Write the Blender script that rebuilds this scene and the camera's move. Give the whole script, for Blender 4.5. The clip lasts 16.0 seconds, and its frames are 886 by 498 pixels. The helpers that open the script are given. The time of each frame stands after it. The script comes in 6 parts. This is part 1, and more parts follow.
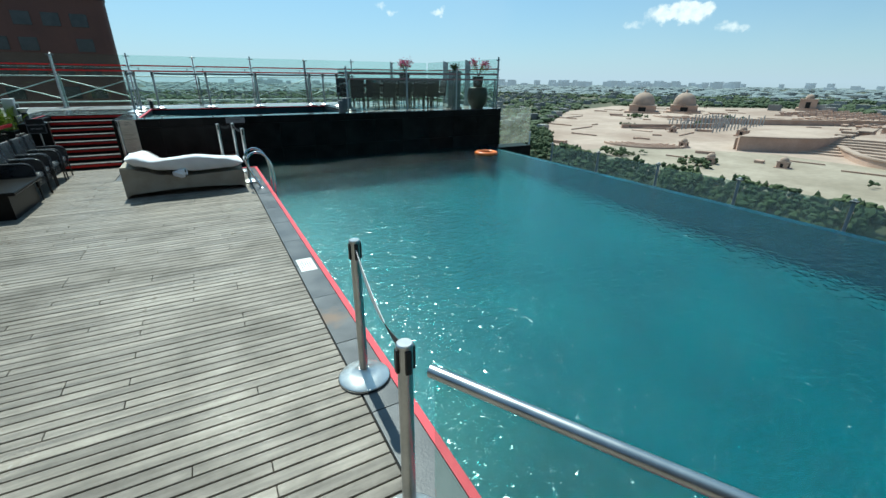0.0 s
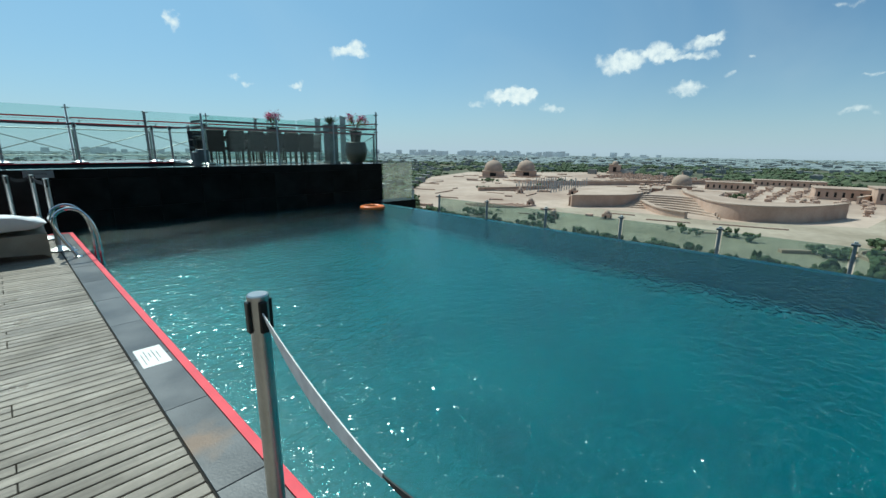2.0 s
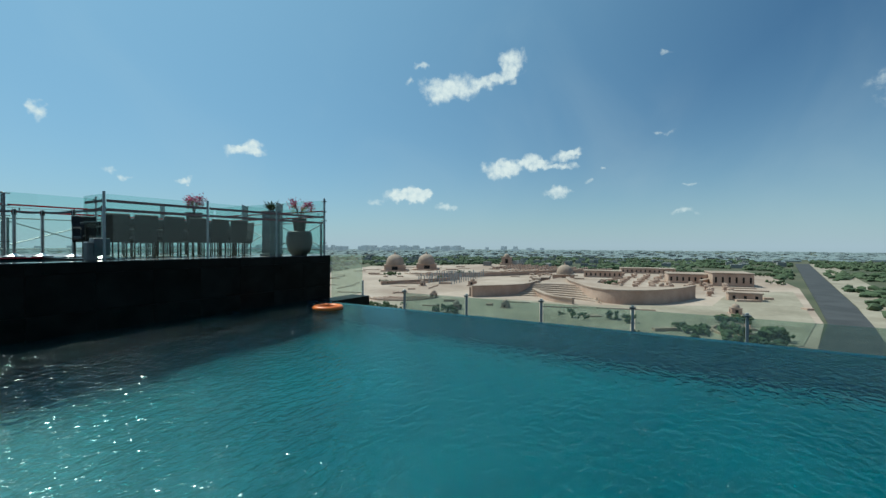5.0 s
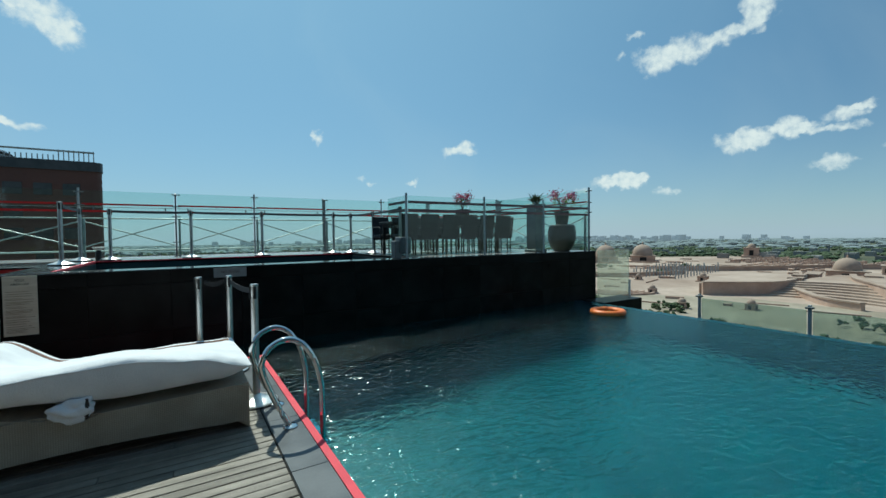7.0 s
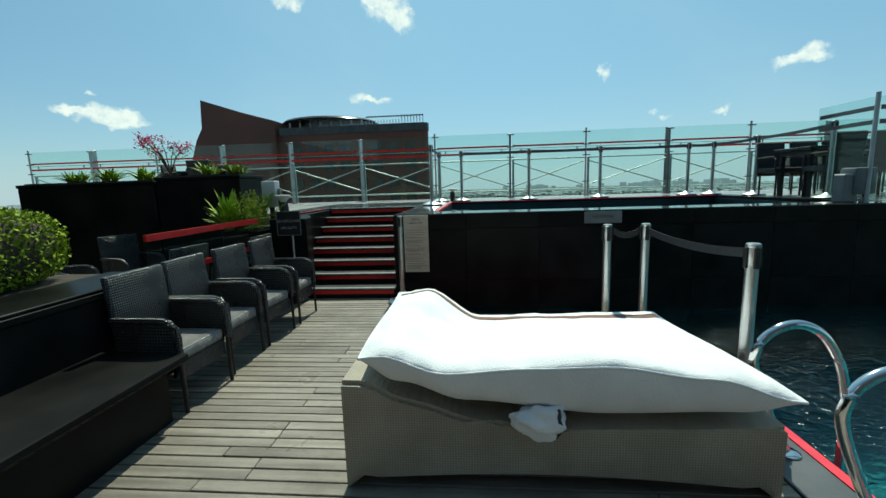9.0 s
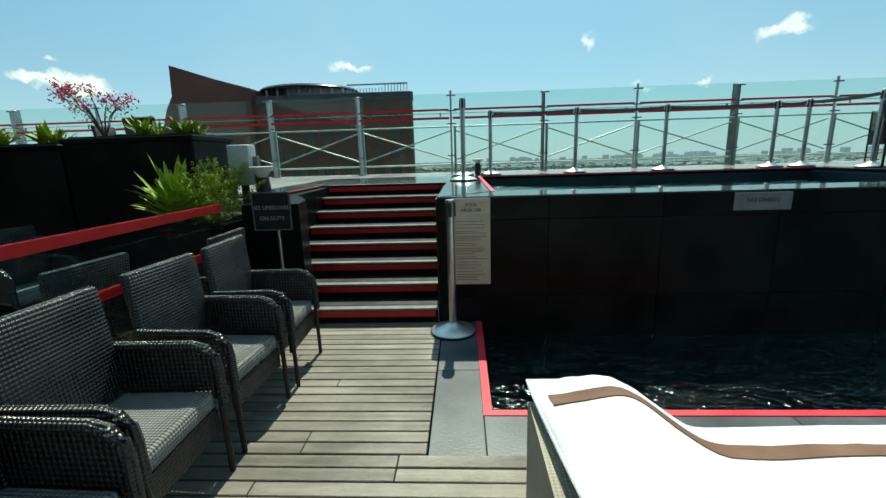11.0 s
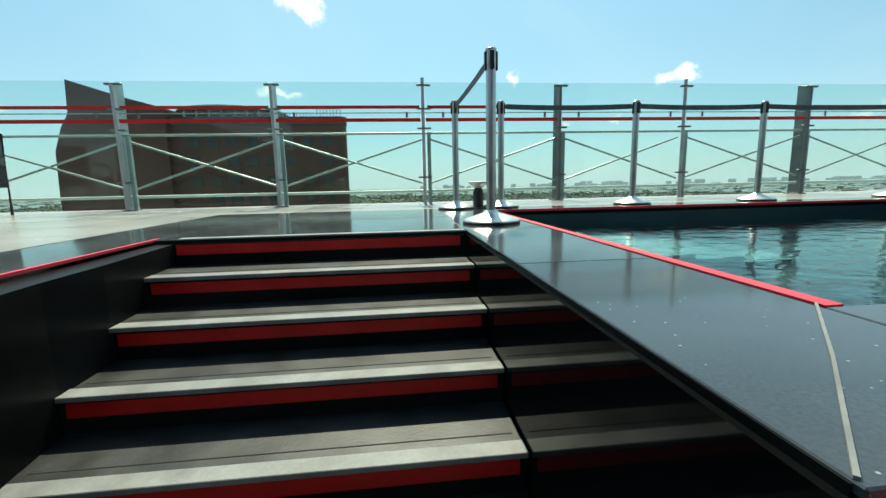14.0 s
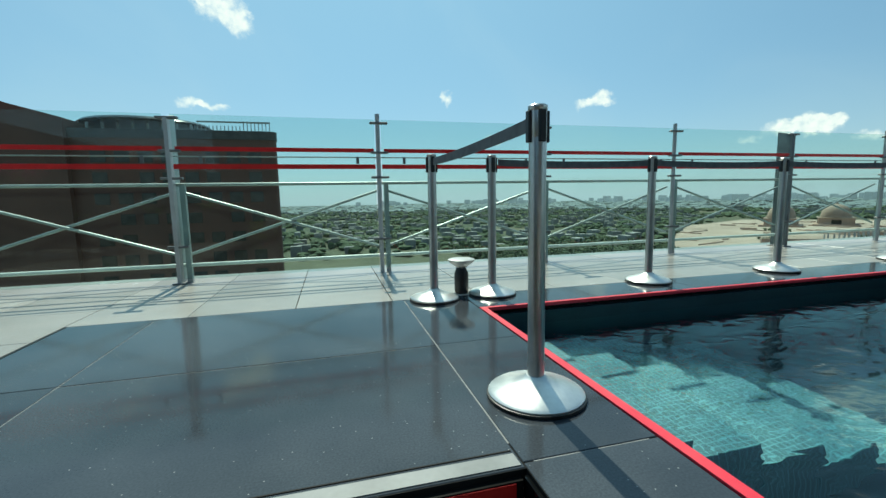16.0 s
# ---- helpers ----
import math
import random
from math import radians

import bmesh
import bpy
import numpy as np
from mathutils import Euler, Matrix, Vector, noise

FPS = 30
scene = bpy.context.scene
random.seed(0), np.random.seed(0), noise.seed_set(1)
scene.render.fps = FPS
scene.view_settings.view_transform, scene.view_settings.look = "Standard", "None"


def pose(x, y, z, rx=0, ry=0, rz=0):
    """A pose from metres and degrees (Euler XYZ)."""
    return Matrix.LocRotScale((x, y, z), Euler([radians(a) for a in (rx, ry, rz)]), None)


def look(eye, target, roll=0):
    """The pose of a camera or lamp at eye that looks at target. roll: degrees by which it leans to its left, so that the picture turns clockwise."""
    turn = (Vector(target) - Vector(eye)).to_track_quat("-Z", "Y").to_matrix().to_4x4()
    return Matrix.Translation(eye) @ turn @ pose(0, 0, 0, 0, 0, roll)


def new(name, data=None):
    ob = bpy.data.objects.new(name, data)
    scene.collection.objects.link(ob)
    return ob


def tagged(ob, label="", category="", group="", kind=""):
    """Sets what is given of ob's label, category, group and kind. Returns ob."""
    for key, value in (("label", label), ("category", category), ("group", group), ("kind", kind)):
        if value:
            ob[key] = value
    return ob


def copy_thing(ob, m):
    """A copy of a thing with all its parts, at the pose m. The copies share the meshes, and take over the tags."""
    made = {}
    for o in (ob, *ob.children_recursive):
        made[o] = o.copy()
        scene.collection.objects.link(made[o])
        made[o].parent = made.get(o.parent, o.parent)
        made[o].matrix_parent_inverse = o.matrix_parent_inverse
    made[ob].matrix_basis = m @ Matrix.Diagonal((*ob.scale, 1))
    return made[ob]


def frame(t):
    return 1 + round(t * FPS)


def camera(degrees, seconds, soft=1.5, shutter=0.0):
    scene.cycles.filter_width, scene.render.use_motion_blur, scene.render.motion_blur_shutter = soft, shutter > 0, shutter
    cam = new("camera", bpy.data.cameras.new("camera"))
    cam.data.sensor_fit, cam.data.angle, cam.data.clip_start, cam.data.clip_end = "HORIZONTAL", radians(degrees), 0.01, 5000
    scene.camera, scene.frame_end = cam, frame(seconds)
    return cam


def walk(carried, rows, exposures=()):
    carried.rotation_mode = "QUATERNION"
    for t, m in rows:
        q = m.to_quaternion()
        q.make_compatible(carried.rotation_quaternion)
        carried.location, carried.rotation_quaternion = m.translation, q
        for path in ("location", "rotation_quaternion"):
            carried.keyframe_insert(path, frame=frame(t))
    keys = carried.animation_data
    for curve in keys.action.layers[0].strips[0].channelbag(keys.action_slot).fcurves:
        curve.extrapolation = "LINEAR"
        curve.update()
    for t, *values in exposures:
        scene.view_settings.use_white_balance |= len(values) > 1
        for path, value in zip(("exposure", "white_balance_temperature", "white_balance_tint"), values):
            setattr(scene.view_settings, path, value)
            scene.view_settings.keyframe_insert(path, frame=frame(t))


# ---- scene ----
cam = camera(93.1, 16.0)
PATH = [
    (0, (-0.351, -10.997, 1.792), (0.541, -9.373, 1.038), 0.5),
    (0.5, (-0.319, -10.726, 1.665), (0.743, -9.156, 1.027), -0.5),
    (1, (-0.245, -10.499, 1.589), (0.962, -9.001, 1.04), 0.1),
    (1.5, (-0.253, -10.281, 1.47), (1.058, -8.855, 0.97), 0.5),
    (2, (-0.201, -10.033, 1.37), (1.207, -8.69, 0.908), 0.7),
    (2.5, (-0.155, -9.713, 1.289), (1.349, -8.455, 0.893), 0.9),
    (3, (-0.166, -9.348, 1.254), (1.452, -8.211, 0.952), 1.0),
    (3.2, (-0.18, -9.179, 1.268), (1.494, -8.116, 1.008), 1.4),
    (5.3, (-0.029, -7.621, 1.219), (1.685, -6.591, 1.232), -0.1),
    (5.5, (-0.021, -7.474, 1.227), (1.639, -6.358, 1.239), 0.0),
    (6, (-0.154, -7.067, 1.279), (1.369, -5.771, 1.291), -0.1),
    (6.5, (-0.201, -6.701, 1.3), (1.128, -5.206, 1.292), -0.4),
    (7, (-0.284, -6.209, 1.305), (0.775, -4.514, 1.247), -0.7),
    (7.5, (-0.453, -5.796, 1.283), (0.245, -3.927, 1.141), -1.2),
    (8, (-0.606, -5.355, 1.272), (-0.314, -3.389, 1.052), -1.5),
    (8.5, (-0.864, -4.966, 1.235), (-0.926, -2.985, 0.972), -1.4),
    (8.7, (-0.931, -4.83, 1.251), (-1.104, -2.857, 0.973), -1.8),
    (10.8, (-1.803, -3.173, 1.255), (-1.978, -1.221, 0.859), -1.6),
    (11, (-1.811, -3.019, 1.227), (-1.911, -1.067, 0.802), -1.7),
    (11.5, (-1.855, -2.568, 1.235), (-1.803, -0.632, 0.733), -1.6),
    (12, (-1.966, -2.111, 1.205), (-1.821, -0.183, 0.693), -1.6),
    (12.5, (-2.005, -1.619, 1.196), (-1.81, 0.317, 0.734), -1.4),
    (13, (-2.137, -1.151, 1.182), (-1.917, 0.797, 0.786), -1.3),
    (13.5, (-2.186, -0.705, 1.177), (-1.96, 1.253, 0.84), -1.1),
    (14, (-2.336, -0.242, 1.18), (-2.127, 1.723, 0.872), -1.2),
    (14.5, (-2.33, 0.145, 1.234), (-2.146, 2.117, 0.955), -1.3),
    (15, (-2.452, 0.476, 1.359), (-2.258, 2.451, 1.106), -1.4),
    (15.5, (-2.463, 0.674, 1.492), (-2.169, 2.639, 1.261), -1.4),
    (16, (-2.438, 0.902, 1.616), (-1.932, 2.822, 1.378), -1.1),
]
U = 1.1          # metres per plan unit
walk(cam, [(t, look(Vector(eye) * U, Vector(target) * U, roll)) for t, eye, target, roll in PATH],
     exposures=[(0, 0.12, 6000, -6), (1.5, -0.09, 6050, -5), (3, -0.14, 6050, -7), (5.5, -0.32, 6050, -7), (7, -0.31, 6050, -7), (8.0, -0.18, 6250, -9), (8.5, -0.1, 6400, -10), (11, 0.16, 6750, -12), (11.5, 0.07, 7000, -10), (12, 0.5, 7500, -8), (13.5, 0.58, 7400, -8), (14.5, 0.34, 7000, -9),
                (15, 0.25, 6850, -10), (16, 0.06, 6550, -9)])

# ---- sky and sun ----
SUN_EL, SUN_AZ = 56.0, 1.5       # the sun stands over +y
world = bpy.data.worlds.new("sky")
scene.world = world
world.use_nodes = True
wn, wl = world.node_tree.nodes, world.node_tree.links
wn.clear()
sky = wn.new("ShaderNodeTexSky")
sky.sky_type, sky.sun_disc = "NISHITA", False
sky.sun_elevation, sky.sun_rotation = radians(SUN_EL), radians(SUN_AZ)
sky.air_density, sky.dust_density, sky.ozone_density, sky.altitude = 1.0, 0.4, 4.0, 100
geo = wn.new("ShaderNodeTexCoord")


def wmath(op, a, b=None, c=None):
    n = wn.new("ShaderNodeMath")
    n.operation = op
    for i, v in enumerate((a, b, c)):
        if v is None:
            continue
        if isinstance(v, (int, float)):
            n.inputs[i].default_value = v
        else:
            wl.new(v, n.inputs[i])
    return n.outputs[0]


# small fair-weather clouds in ragged heaps: azimuth from +y towards +x, elevation, width, height in degrees, thickness
CLOUDS = [
    (58.9, 20.1, 4.1, 3.0, 1), (62.3, 20.6, 4.4, 2.8, 1), (65.9, 20.9, 3.6, 1.7, 0.9), (68.8, 23.2, 3.3, 2.6, 1), (68.0, 21.7, 2.8, 1.8, 1),
    (56.6, 23.1, 1.9, 0.8, 0.7), (55.0, 21.3, 1.4, 1.2, 0.6), (66.9, 10.0, 3.5, 2.1, 1), (69.0, 10.4, 3.1, 2.0, 1), (71.4, 11.0, 2.4, 1.9, 1),
    (73.0, 10.6, 2.6, 1.2, 0.9), (75.6, 11.6, 3.1, 1.6, 1), (77.2, 12.1, 2.2, 0.9, 0.9), (75.3, 10.2, 3.8, 0.8, 0.8), (74.9, 6.9, 3.3, 1.4, 1),
    (53.9, 6.5, 4.6, 1.5, 0.95), (56.6, 7.0, 3.2, 1.1, 0.95), (50.5, 5.7, 2.3, 0.9, 0.7), (60.0, 5.2, 2.6, 1.0, 0.75), (34.2, 11.3, 4.2, 1.1, 1),
    (35.1, 12.0, 2.3, 1.4, 1), (15.7, 12.8, 1.2, 1.8, 0.9), (21.3, 8.0, 2.4, 0.8, 0.7), (22.6, 7.3, 1.0, 0.6, 0.6), (28.1, 7.5, 2.1, 0.6, 0.85),
    (87.0, 21.9, 2.9, 0.8, 0.5), (87.2, 13.4, 2.9, 0.7, 0.5), (89.9, 7.2, 1.1, 0.5, 0.6), (89.5, 4.2, 3.6, 0.7, 0.6), (80.7, 9.7, 1.2, 0.4, 0.6),
    (78.9, 8.2, 2.0, 0.7, 0.65), (-11.4, 21.4, 4.9, 3.2, 1), (-9.5, 19.9, 3.1, 2.2, 1), (-13.3, 22.5, 3.2, 1.5, 1), (-42.8, 8.4, 5.1, 1.6, 1),
    (-40.9, 7.8, 3.6, 1.4, 1), (-45.4, 8.6, 3.1, 0.8, 0.9), (-43.5, 10.2, 1.0, 0.6, 0.8), (-15.1, 11.3, 2.8, 1.1, 0.95), (-13.0, 11.0, 3.1, 0.8, 0.9),
    (-23.0, 21.4, 3.8, 1.4, 1), (55.7, 6.7, 4.7, 1.9, 0.9), (110, 15, 8, 4, 1), (-80, 18, 9, 4, 1), (150, 30, 14, 8, 1),
    (-140, 35, 12, 7, 1),
]


def wvec(op, *args):
    n = wn.new("ShaderNodeVectorMath")
    n.operation = op
    for i, v in enumerate(args):
        if isinstance(v, tuple):
            n.inputs[i].default_value = v
        else:
            wl.new(v, n.inputs[i])
    return n.outputs["Value" if op == "DOT_PRODUCT" else "Vector"]


sep = wn.new("ShaderNodeSeparateXYZ")
wl.new(geo.outputs["Generated"], sep.inputs[0])
angles = wn.new("ShaderNodeCombineXYZ")
wl.new(wmath("MULTIPLY", wmath("ARCTAN2", sep.outputs["X"], sep.outputs["Y"]), math.degrees(1)), angles.inputs[0])
wl.new(wmath("MULTIPLY", wmath("ARCSINE", sep.outputs["Z"]), math.degrees(1)), angles.inputs[1])
curl, warp = wn.new("ShaderNodeTexNoise"), wn.new("ShaderNodeTexNoise")
curl.inputs["Scale"].default_value, curl.inputs["Detail"].default_value = 32.0, 4.0
warp.inputs["Scale"].default_value, warp.inputs["Detail"].default_value, warp.inputs["Roughness"].default_value = 60.0, 7.0, 0.62
wl.new(geo.outputs["Generated"], curl.inputs["Vector"]), wl.new(geo.outputs["Generated"], warp.inputs["Vector"])
where = wvec("MULTIPLY_ADD", wvec("SUBTRACT", curl.outputs["Color"], (0.5, 0.5, 0.5)), (3.4, 2.4, 0.0), angles.outputs[0])
cover = None
for az, el, w, h, thick in CLOUDS:
    k, q = 1.45 / w, 1.45 / h
    d = wvec("MULTIPLY_ADD", where, (k, q, 0.0), (-az * k, -el * q, 0.0))
    blob = wmath("SUBTRACT", thick, wvec("DOT_PRODUCT", d, d))
    blob.node.use_clamp = True
    cover = blob if cover is None else wmath("ADD", cover, blob)
dens = wmath("ADD", wmath("MINIMUM", cover, 1.0), wmath("MULTIPLY", wmath("SUBTRACT", warp.outputs["Fac"], 0.5), 1.5))
soft = wn.new("ShaderNodeMapRange")
soft.interpolation_type = "SMOOTHSTEP"
wl.new(dens, soft.inputs["Value"])
soft.inputs["From Min"].default_value, soft.inputs["From Max"].default_value = 0.1, 1.3
gate = wn.new("ShaderNodeMapRange")
wl.new(cover, gate.inputs["Value"])
gate.inputs["From Min"].default_value, gate.inputs["From Max"].default_value = 0.0, 0.3
mixc = wn.new("ShaderNodeMix")
mixc.data_type = "RGBA"
wl.new(wmath("MULTIPLY", soft.outputs["Result"], gate.outputs["Result"]), mixc.inputs["Factor"])
wl.new(sky.outputs["Color"], mixc.inputs["A"])
mixc.inputs["B"].default_value = (11.0, 11.1, 11.2, 1)
# pale summer haze low over the plain
cirrus = wn.new("ShaderNodeTexNoise")
cirrus.inputs["Scale"].default_value, cirrus.inputs["Detail"].default_value, cirrus.inputs["Distortion"].default_value = 2.6, 5.0, 0.6
wl.new(geo.outputs["Generated"], cirrus.inputs["Vector"])
thin = wn.new("ShaderNodeMapRange")
thin.interpolation_type = "SMOOTHSTEP"
wl.new(cirrus.outputs["Fac"], thin.inputs["Value"])
thin.inputs["From Min"].default_value, thin.inputs["From Max"].default_value, thin.inputs["To Max"].default_value = 0.42, 0.8, 0.2
mixt = wn.new("ShaderNodeMix")
mixt.data_type = "RGBA"
wl.new(thin.outputs["Result"], mixt.inputs["Factor"])
mixt.inputs["B"].default_value = (6.6, 7.4, 8.2, 1)
haze = wmath("MULTIPLY", wmath("POWER", 2.718, wmath("MULTIPLY", wmath("ABSOLUTE", sep.outputs["Z"]), -8.0)), 0.8)
mixh = wn.new("ShaderNodeMix")
mixh.data_type = "RGBA"
wl.new(haze, mixh.inputs["Factor"])
hue = wn.new("ShaderNodeMix")
hue.data_type, hue.blend_type = "RGBA", "MULTIPLY"
hue.inputs["Factor"].default_value = 1.0
hue.inputs["B"].default_value = (0.74, 0.98, 1.07, 1)
wl.new(sky.outputs["Color"], hue.inputs["A"])
wl.new(hue.outputs["Result"], mixt.inputs["A"])
# bright veil round the sun
glare, mixs = wn.new("ShaderNodeMapRange"), wn.new("ShaderNodeMix")
a, e = radians(SUN_AZ), radians(SUN_EL)
wl.new(wvec("DOT_PRODUCT", geo.outputs["Generated"], (math.sin(a) * math.cos(e), math.cos(a) * math.cos(e), math.sin(e))), glare.inputs["Value"])
glare.inputs["From Min"].default_value, glare.inputs["From Max"].default_value, glare.inputs["To Max"].default_value = 0.25, 1.0, 0.62
mixs.data_type = "RGBA"
mixs.inputs["B"].default_value = (5.3, 8.5, 11.3, 1)
wl.new(glare.outputs["Result"], mixs.inputs["Factor"]), wl.new(mixt.outputs["Result"], mixs.inputs["A"])
wl.new(mixs.outputs["Result"], mixh.inputs["A"])
mixh.inputs["B"].default_value = (6.2, 7.2, 8.7, 1)
wl.new(mixh.outputs["Result"], mixc.inputs["A"])
bg = wn.new("ShaderNodeBackground")
bg.inputs["Strength"].default_value = 0.09
wl.new(mixc.outputs["Result"], bg.inputs["Color"])
wl.new(bg.outputs["Background"], wn.new("ShaderNodeOutputWorld").inputs["Surface"])

scene.cycles.transparent_max_bounces = 32

sun = new("sun", bpy.data.lights.new("sun", "SUN"))
sun.data.energy, sun.data.angle, sun.data.color = 5.0, radians(0.53), (1.0, 0.95, 0.87)
a, e = radians(SUN_AZ), radians(SUN_EL)
sun.matrix_world = look((0, 0, 0), (-math.sin(a) * math.cos(e), -math.cos(a) * math.cos(e), -math.sin(e)))


# ---- materials ----
def surf(name, c1, c2, scale=3.0, rough=0.6, metal=0.0, fine=0.0, bump=0.0, bump_scale=60.0, vary=0.0, rvar=0.1, stretch=(1, 1, 1),
         coat=0.0, ior=1.45, alpha=1.0, lo=0.35, hi=0.65):
    """A procedural surface: two tones in soft patches, a fine grain, and a relief."""
    m = bpy.data.materials.new(name)
    m.use_nodes = True
    n, l = m.node_tree.nodes, m.node_tree.links
    p = n["Principled BSDF"]
    p.inputs["Metallic"].default_value, p.inputs["IOR"].default_value = metal, ior
    p.inputs["Coat Weight"].default_value, p.inputs["Coat Roughness"].default_value = coat, 0.08
    tc, mp = n.new("ShaderNodeTexCoord"), n.new("ShaderNodeMapping")
    mp.inputs["Scale"].default_value = stretch
    l.new(tc.outputs["Object"], mp.inputs["Vector"])
    big = n.new("ShaderNodeTexNoise")
    big.inputs["Scale"].default_value, big.inputs["Detail"].default_value = scale, 5
    l.new(mp.outputs["Vector"], big.inputs["Vector"])
    rnd = None
    if vary:
        info = n.new("ShaderNodeObjectInfo")
        rnd = info.outputs["Random"]
        shift = n.new("ShaderNodeVectorMath")
        shift.operation = "MULTIPLY_ADD"
        l.new(rnd, shift.inputs[0])
        shift.inputs[1].default_value = (31, 17, 9)
        l.new(mp.outputs["Vector"], shift.inputs[2])
        l.new(shift.outputs["Vector"], big.inputs["Vector"])
    mr = n.new("ShaderNodeMapRange")
    mr.inputs["From Min"].default_value, mr.inputs["From Max"].default_value = lo, hi
    l.new(big.outputs["Fac"], mr.inputs["Value"])
    mix = n.new("ShaderNodeMix")
    mix.data_type = "RGBA"
    mix.inputs["A"].default_value, mix.inputs["B"].default_value = (*c1, 1), (*c2, 1)
    l.new(mr.outputs["Result"], mix.inputs["Factor"])
    col = mix.outputs["Result"]
    small = n.new("ShaderNodeTexNoise")
    small.inputs["Scale"].default_value, small.inputs["Detail"].default_value = bump_scale, 4
    l.new(mp.outputs["Vector"], small.inputs["Vector"])
    if fine or vary:
        hsv = n.new("ShaderNodeHueSaturation")
        val = n.new("ShaderNodeMath")
        val.operation = "MULTIPLY_ADD"
        l.new(small.outputs["Fac"], val.inputs[0])
        val.inputs[1].default_value, val.inputs[2].default_value = 2 * fine, 1 - fine
        out = val.outputs[0]
        if vary:
            v2 = n.new("ShaderNodeMath")
            v2.operation = "MULTIPLY_ADD"
            l.new(rnd, v2.inputs[0])
            v2.inputs[1].default_value, v2.inputs[2].default_value = 2 * vary, 1 - vary
            v3 = n.new("ShaderNodeMath")
            v3.operation = "MULTIPLY"
            l.new(out, v3.inputs[0]), l.new(v2.outputs[0], v3.inputs[1])
            out = v3.outputs[0]
        l.new(out, hsv.inputs["Value"])
        l.new(col, hsv.inputs["Color"])
        col = hsv.outputs["Color"]
    l.new(col, p.inputs["Base Color"])
    rr = n.new("ShaderNodeMapRange")
    rr.inputs["To Min"].default_value, rr.inputs["To Max"].default_value = max(0.0, rough - rvar), min(1.0, rough + rvar)
    l.new(big.outputs["Fac"], rr.inputs["Value"])
    l.new(rr.outputs["Result"], p.inputs["Roughness"])
    if bump:
        b = n.new("ShaderNodeBump")
        b.inputs["Strength"].default_value, b.inputs["Distance"].default_value = 1.0, bump
        l.new(small.outputs["Fac"], b.inputs["Height"])
        l.new(b.outputs["Normal"], p.inputs["Normal"])
    p.inputs["Alpha"].default_value = alpha
    return m


def water(name, tint, wave, size, rough, ior=1.333, chop=0.0):
    m = bpy.data.materials.new(name)
    m.use_nodes = True
    n, l = m.node_tree.nodes, m.node_tree.links
    n.remove(n["Principled BSDF"])
    p = n.new("ShaderNodeBsdfGlass")
    p.distribution = "BECKMANN"
    p.inputs["Color"].default_value = (*tint, 1)
    p.inputs["IOR"].default_value, p.inputs["Roughness"].default_value = ior, rough
    l.new(p.outputs[0], n["Material Output"].inputs["Surface"])
    tc = n.new("ShaderNodeTexCoord")
    mp = n.new("ShaderNodeMapping")
    mp.inputs["Scale"].default_value, mp.inputs["Rotation"].default_value = (1.0, 1.5, 1), (0, 0, 0.35)
    l.new(tc.outputs["Object"], mp.inputs["Vector"])
    n1, n2 = n.new("ShaderNodeTexNoise"), n.new("ShaderNodeTexNoise")
    n1.inputs["Scale"].default_value, n1.inputs["Detail"].default_value, n1.inputs["Distortion"].default_value = size, 1.5, 0.8
    n2.inputs["Scale"].default_value, n2.inputs["Detail"].default_value = size * 0.22, 2
    add = n.new("ShaderNodeMath")
    add.operation = "MULTIPLY_ADD"
    l.new(mp.outputs["Vector"], n1.inputs["Vector"]), l.new(mp.outputs["Vector"], n2.inputs["Vector"])
    l.new(n2.outputs["Fac"], add.inputs[0])
    add.inputs[1].default_value = 0.5
    l.new(n1.outputs["Fac"], add.inputs[2])
    b = n.new("ShaderNodeBump")
    b.inputs["Strength"].default_value, b.inputs["Distance"].default_value = 1.0, wave
    l.new(add.outputs[0], b.inputs["Height"]), l.new(b.outputs["Normal"], p.inputs["Normal"])
    if chop:        # scattered steep wavelets that throw back the sun in sparks
        n3, crest, b3 = n.new("ShaderNodeTexNoise"), n.new("ShaderNodeMapRange"), n.new("ShaderNodeBump")
        gl, mx = n.new("ShaderNodeBsdfGlossy"), n.new("ShaderNodeMixShader")
        n3.inputs["Scale"].default_value, n3.inputs["Detail"].default_value, n3.inputs["Distortion"].default_value = size * 2.3, 1.0, 0.6
        l.new(mp.outputs["Vector"], n3.inputs["Vector"]), l.new(n3.outputs["Fac"], crest.inputs["Value"])
        crest.interpolation_type = "SMOOTHSTEP"
        crest.inputs["From Min"].default_value, crest.inputs["From Max"].default_value = 0.46, 0.68
        b3.inputs["Strength"].default_value, b3.inputs["Distance"].default_value = 1.0, chop
        l.new(crest.outputs["Result"], b3.inputs["Height"]), l.new(b.outputs["Normal"], b3.inputs["Normal"])
        gl.inputs["Color"].default_value = (0.8, 0.95, 1.0, 1)
        gl.distribution, gl.inputs["Roughness"].default_value = "BECKMANN", 0.2
        l.new(b3.outputs["Normal"], gl.inputs["Normal"])
        mx.inputs[0].default_value = 0.054
        l.new(p.outputs[0], mx.inputs[1]), l.new(gl.outputs[0], mx.inputs[2])
        l.new(mx.outputs[0], n["Material Output"].inputs["Surface"])
    return m


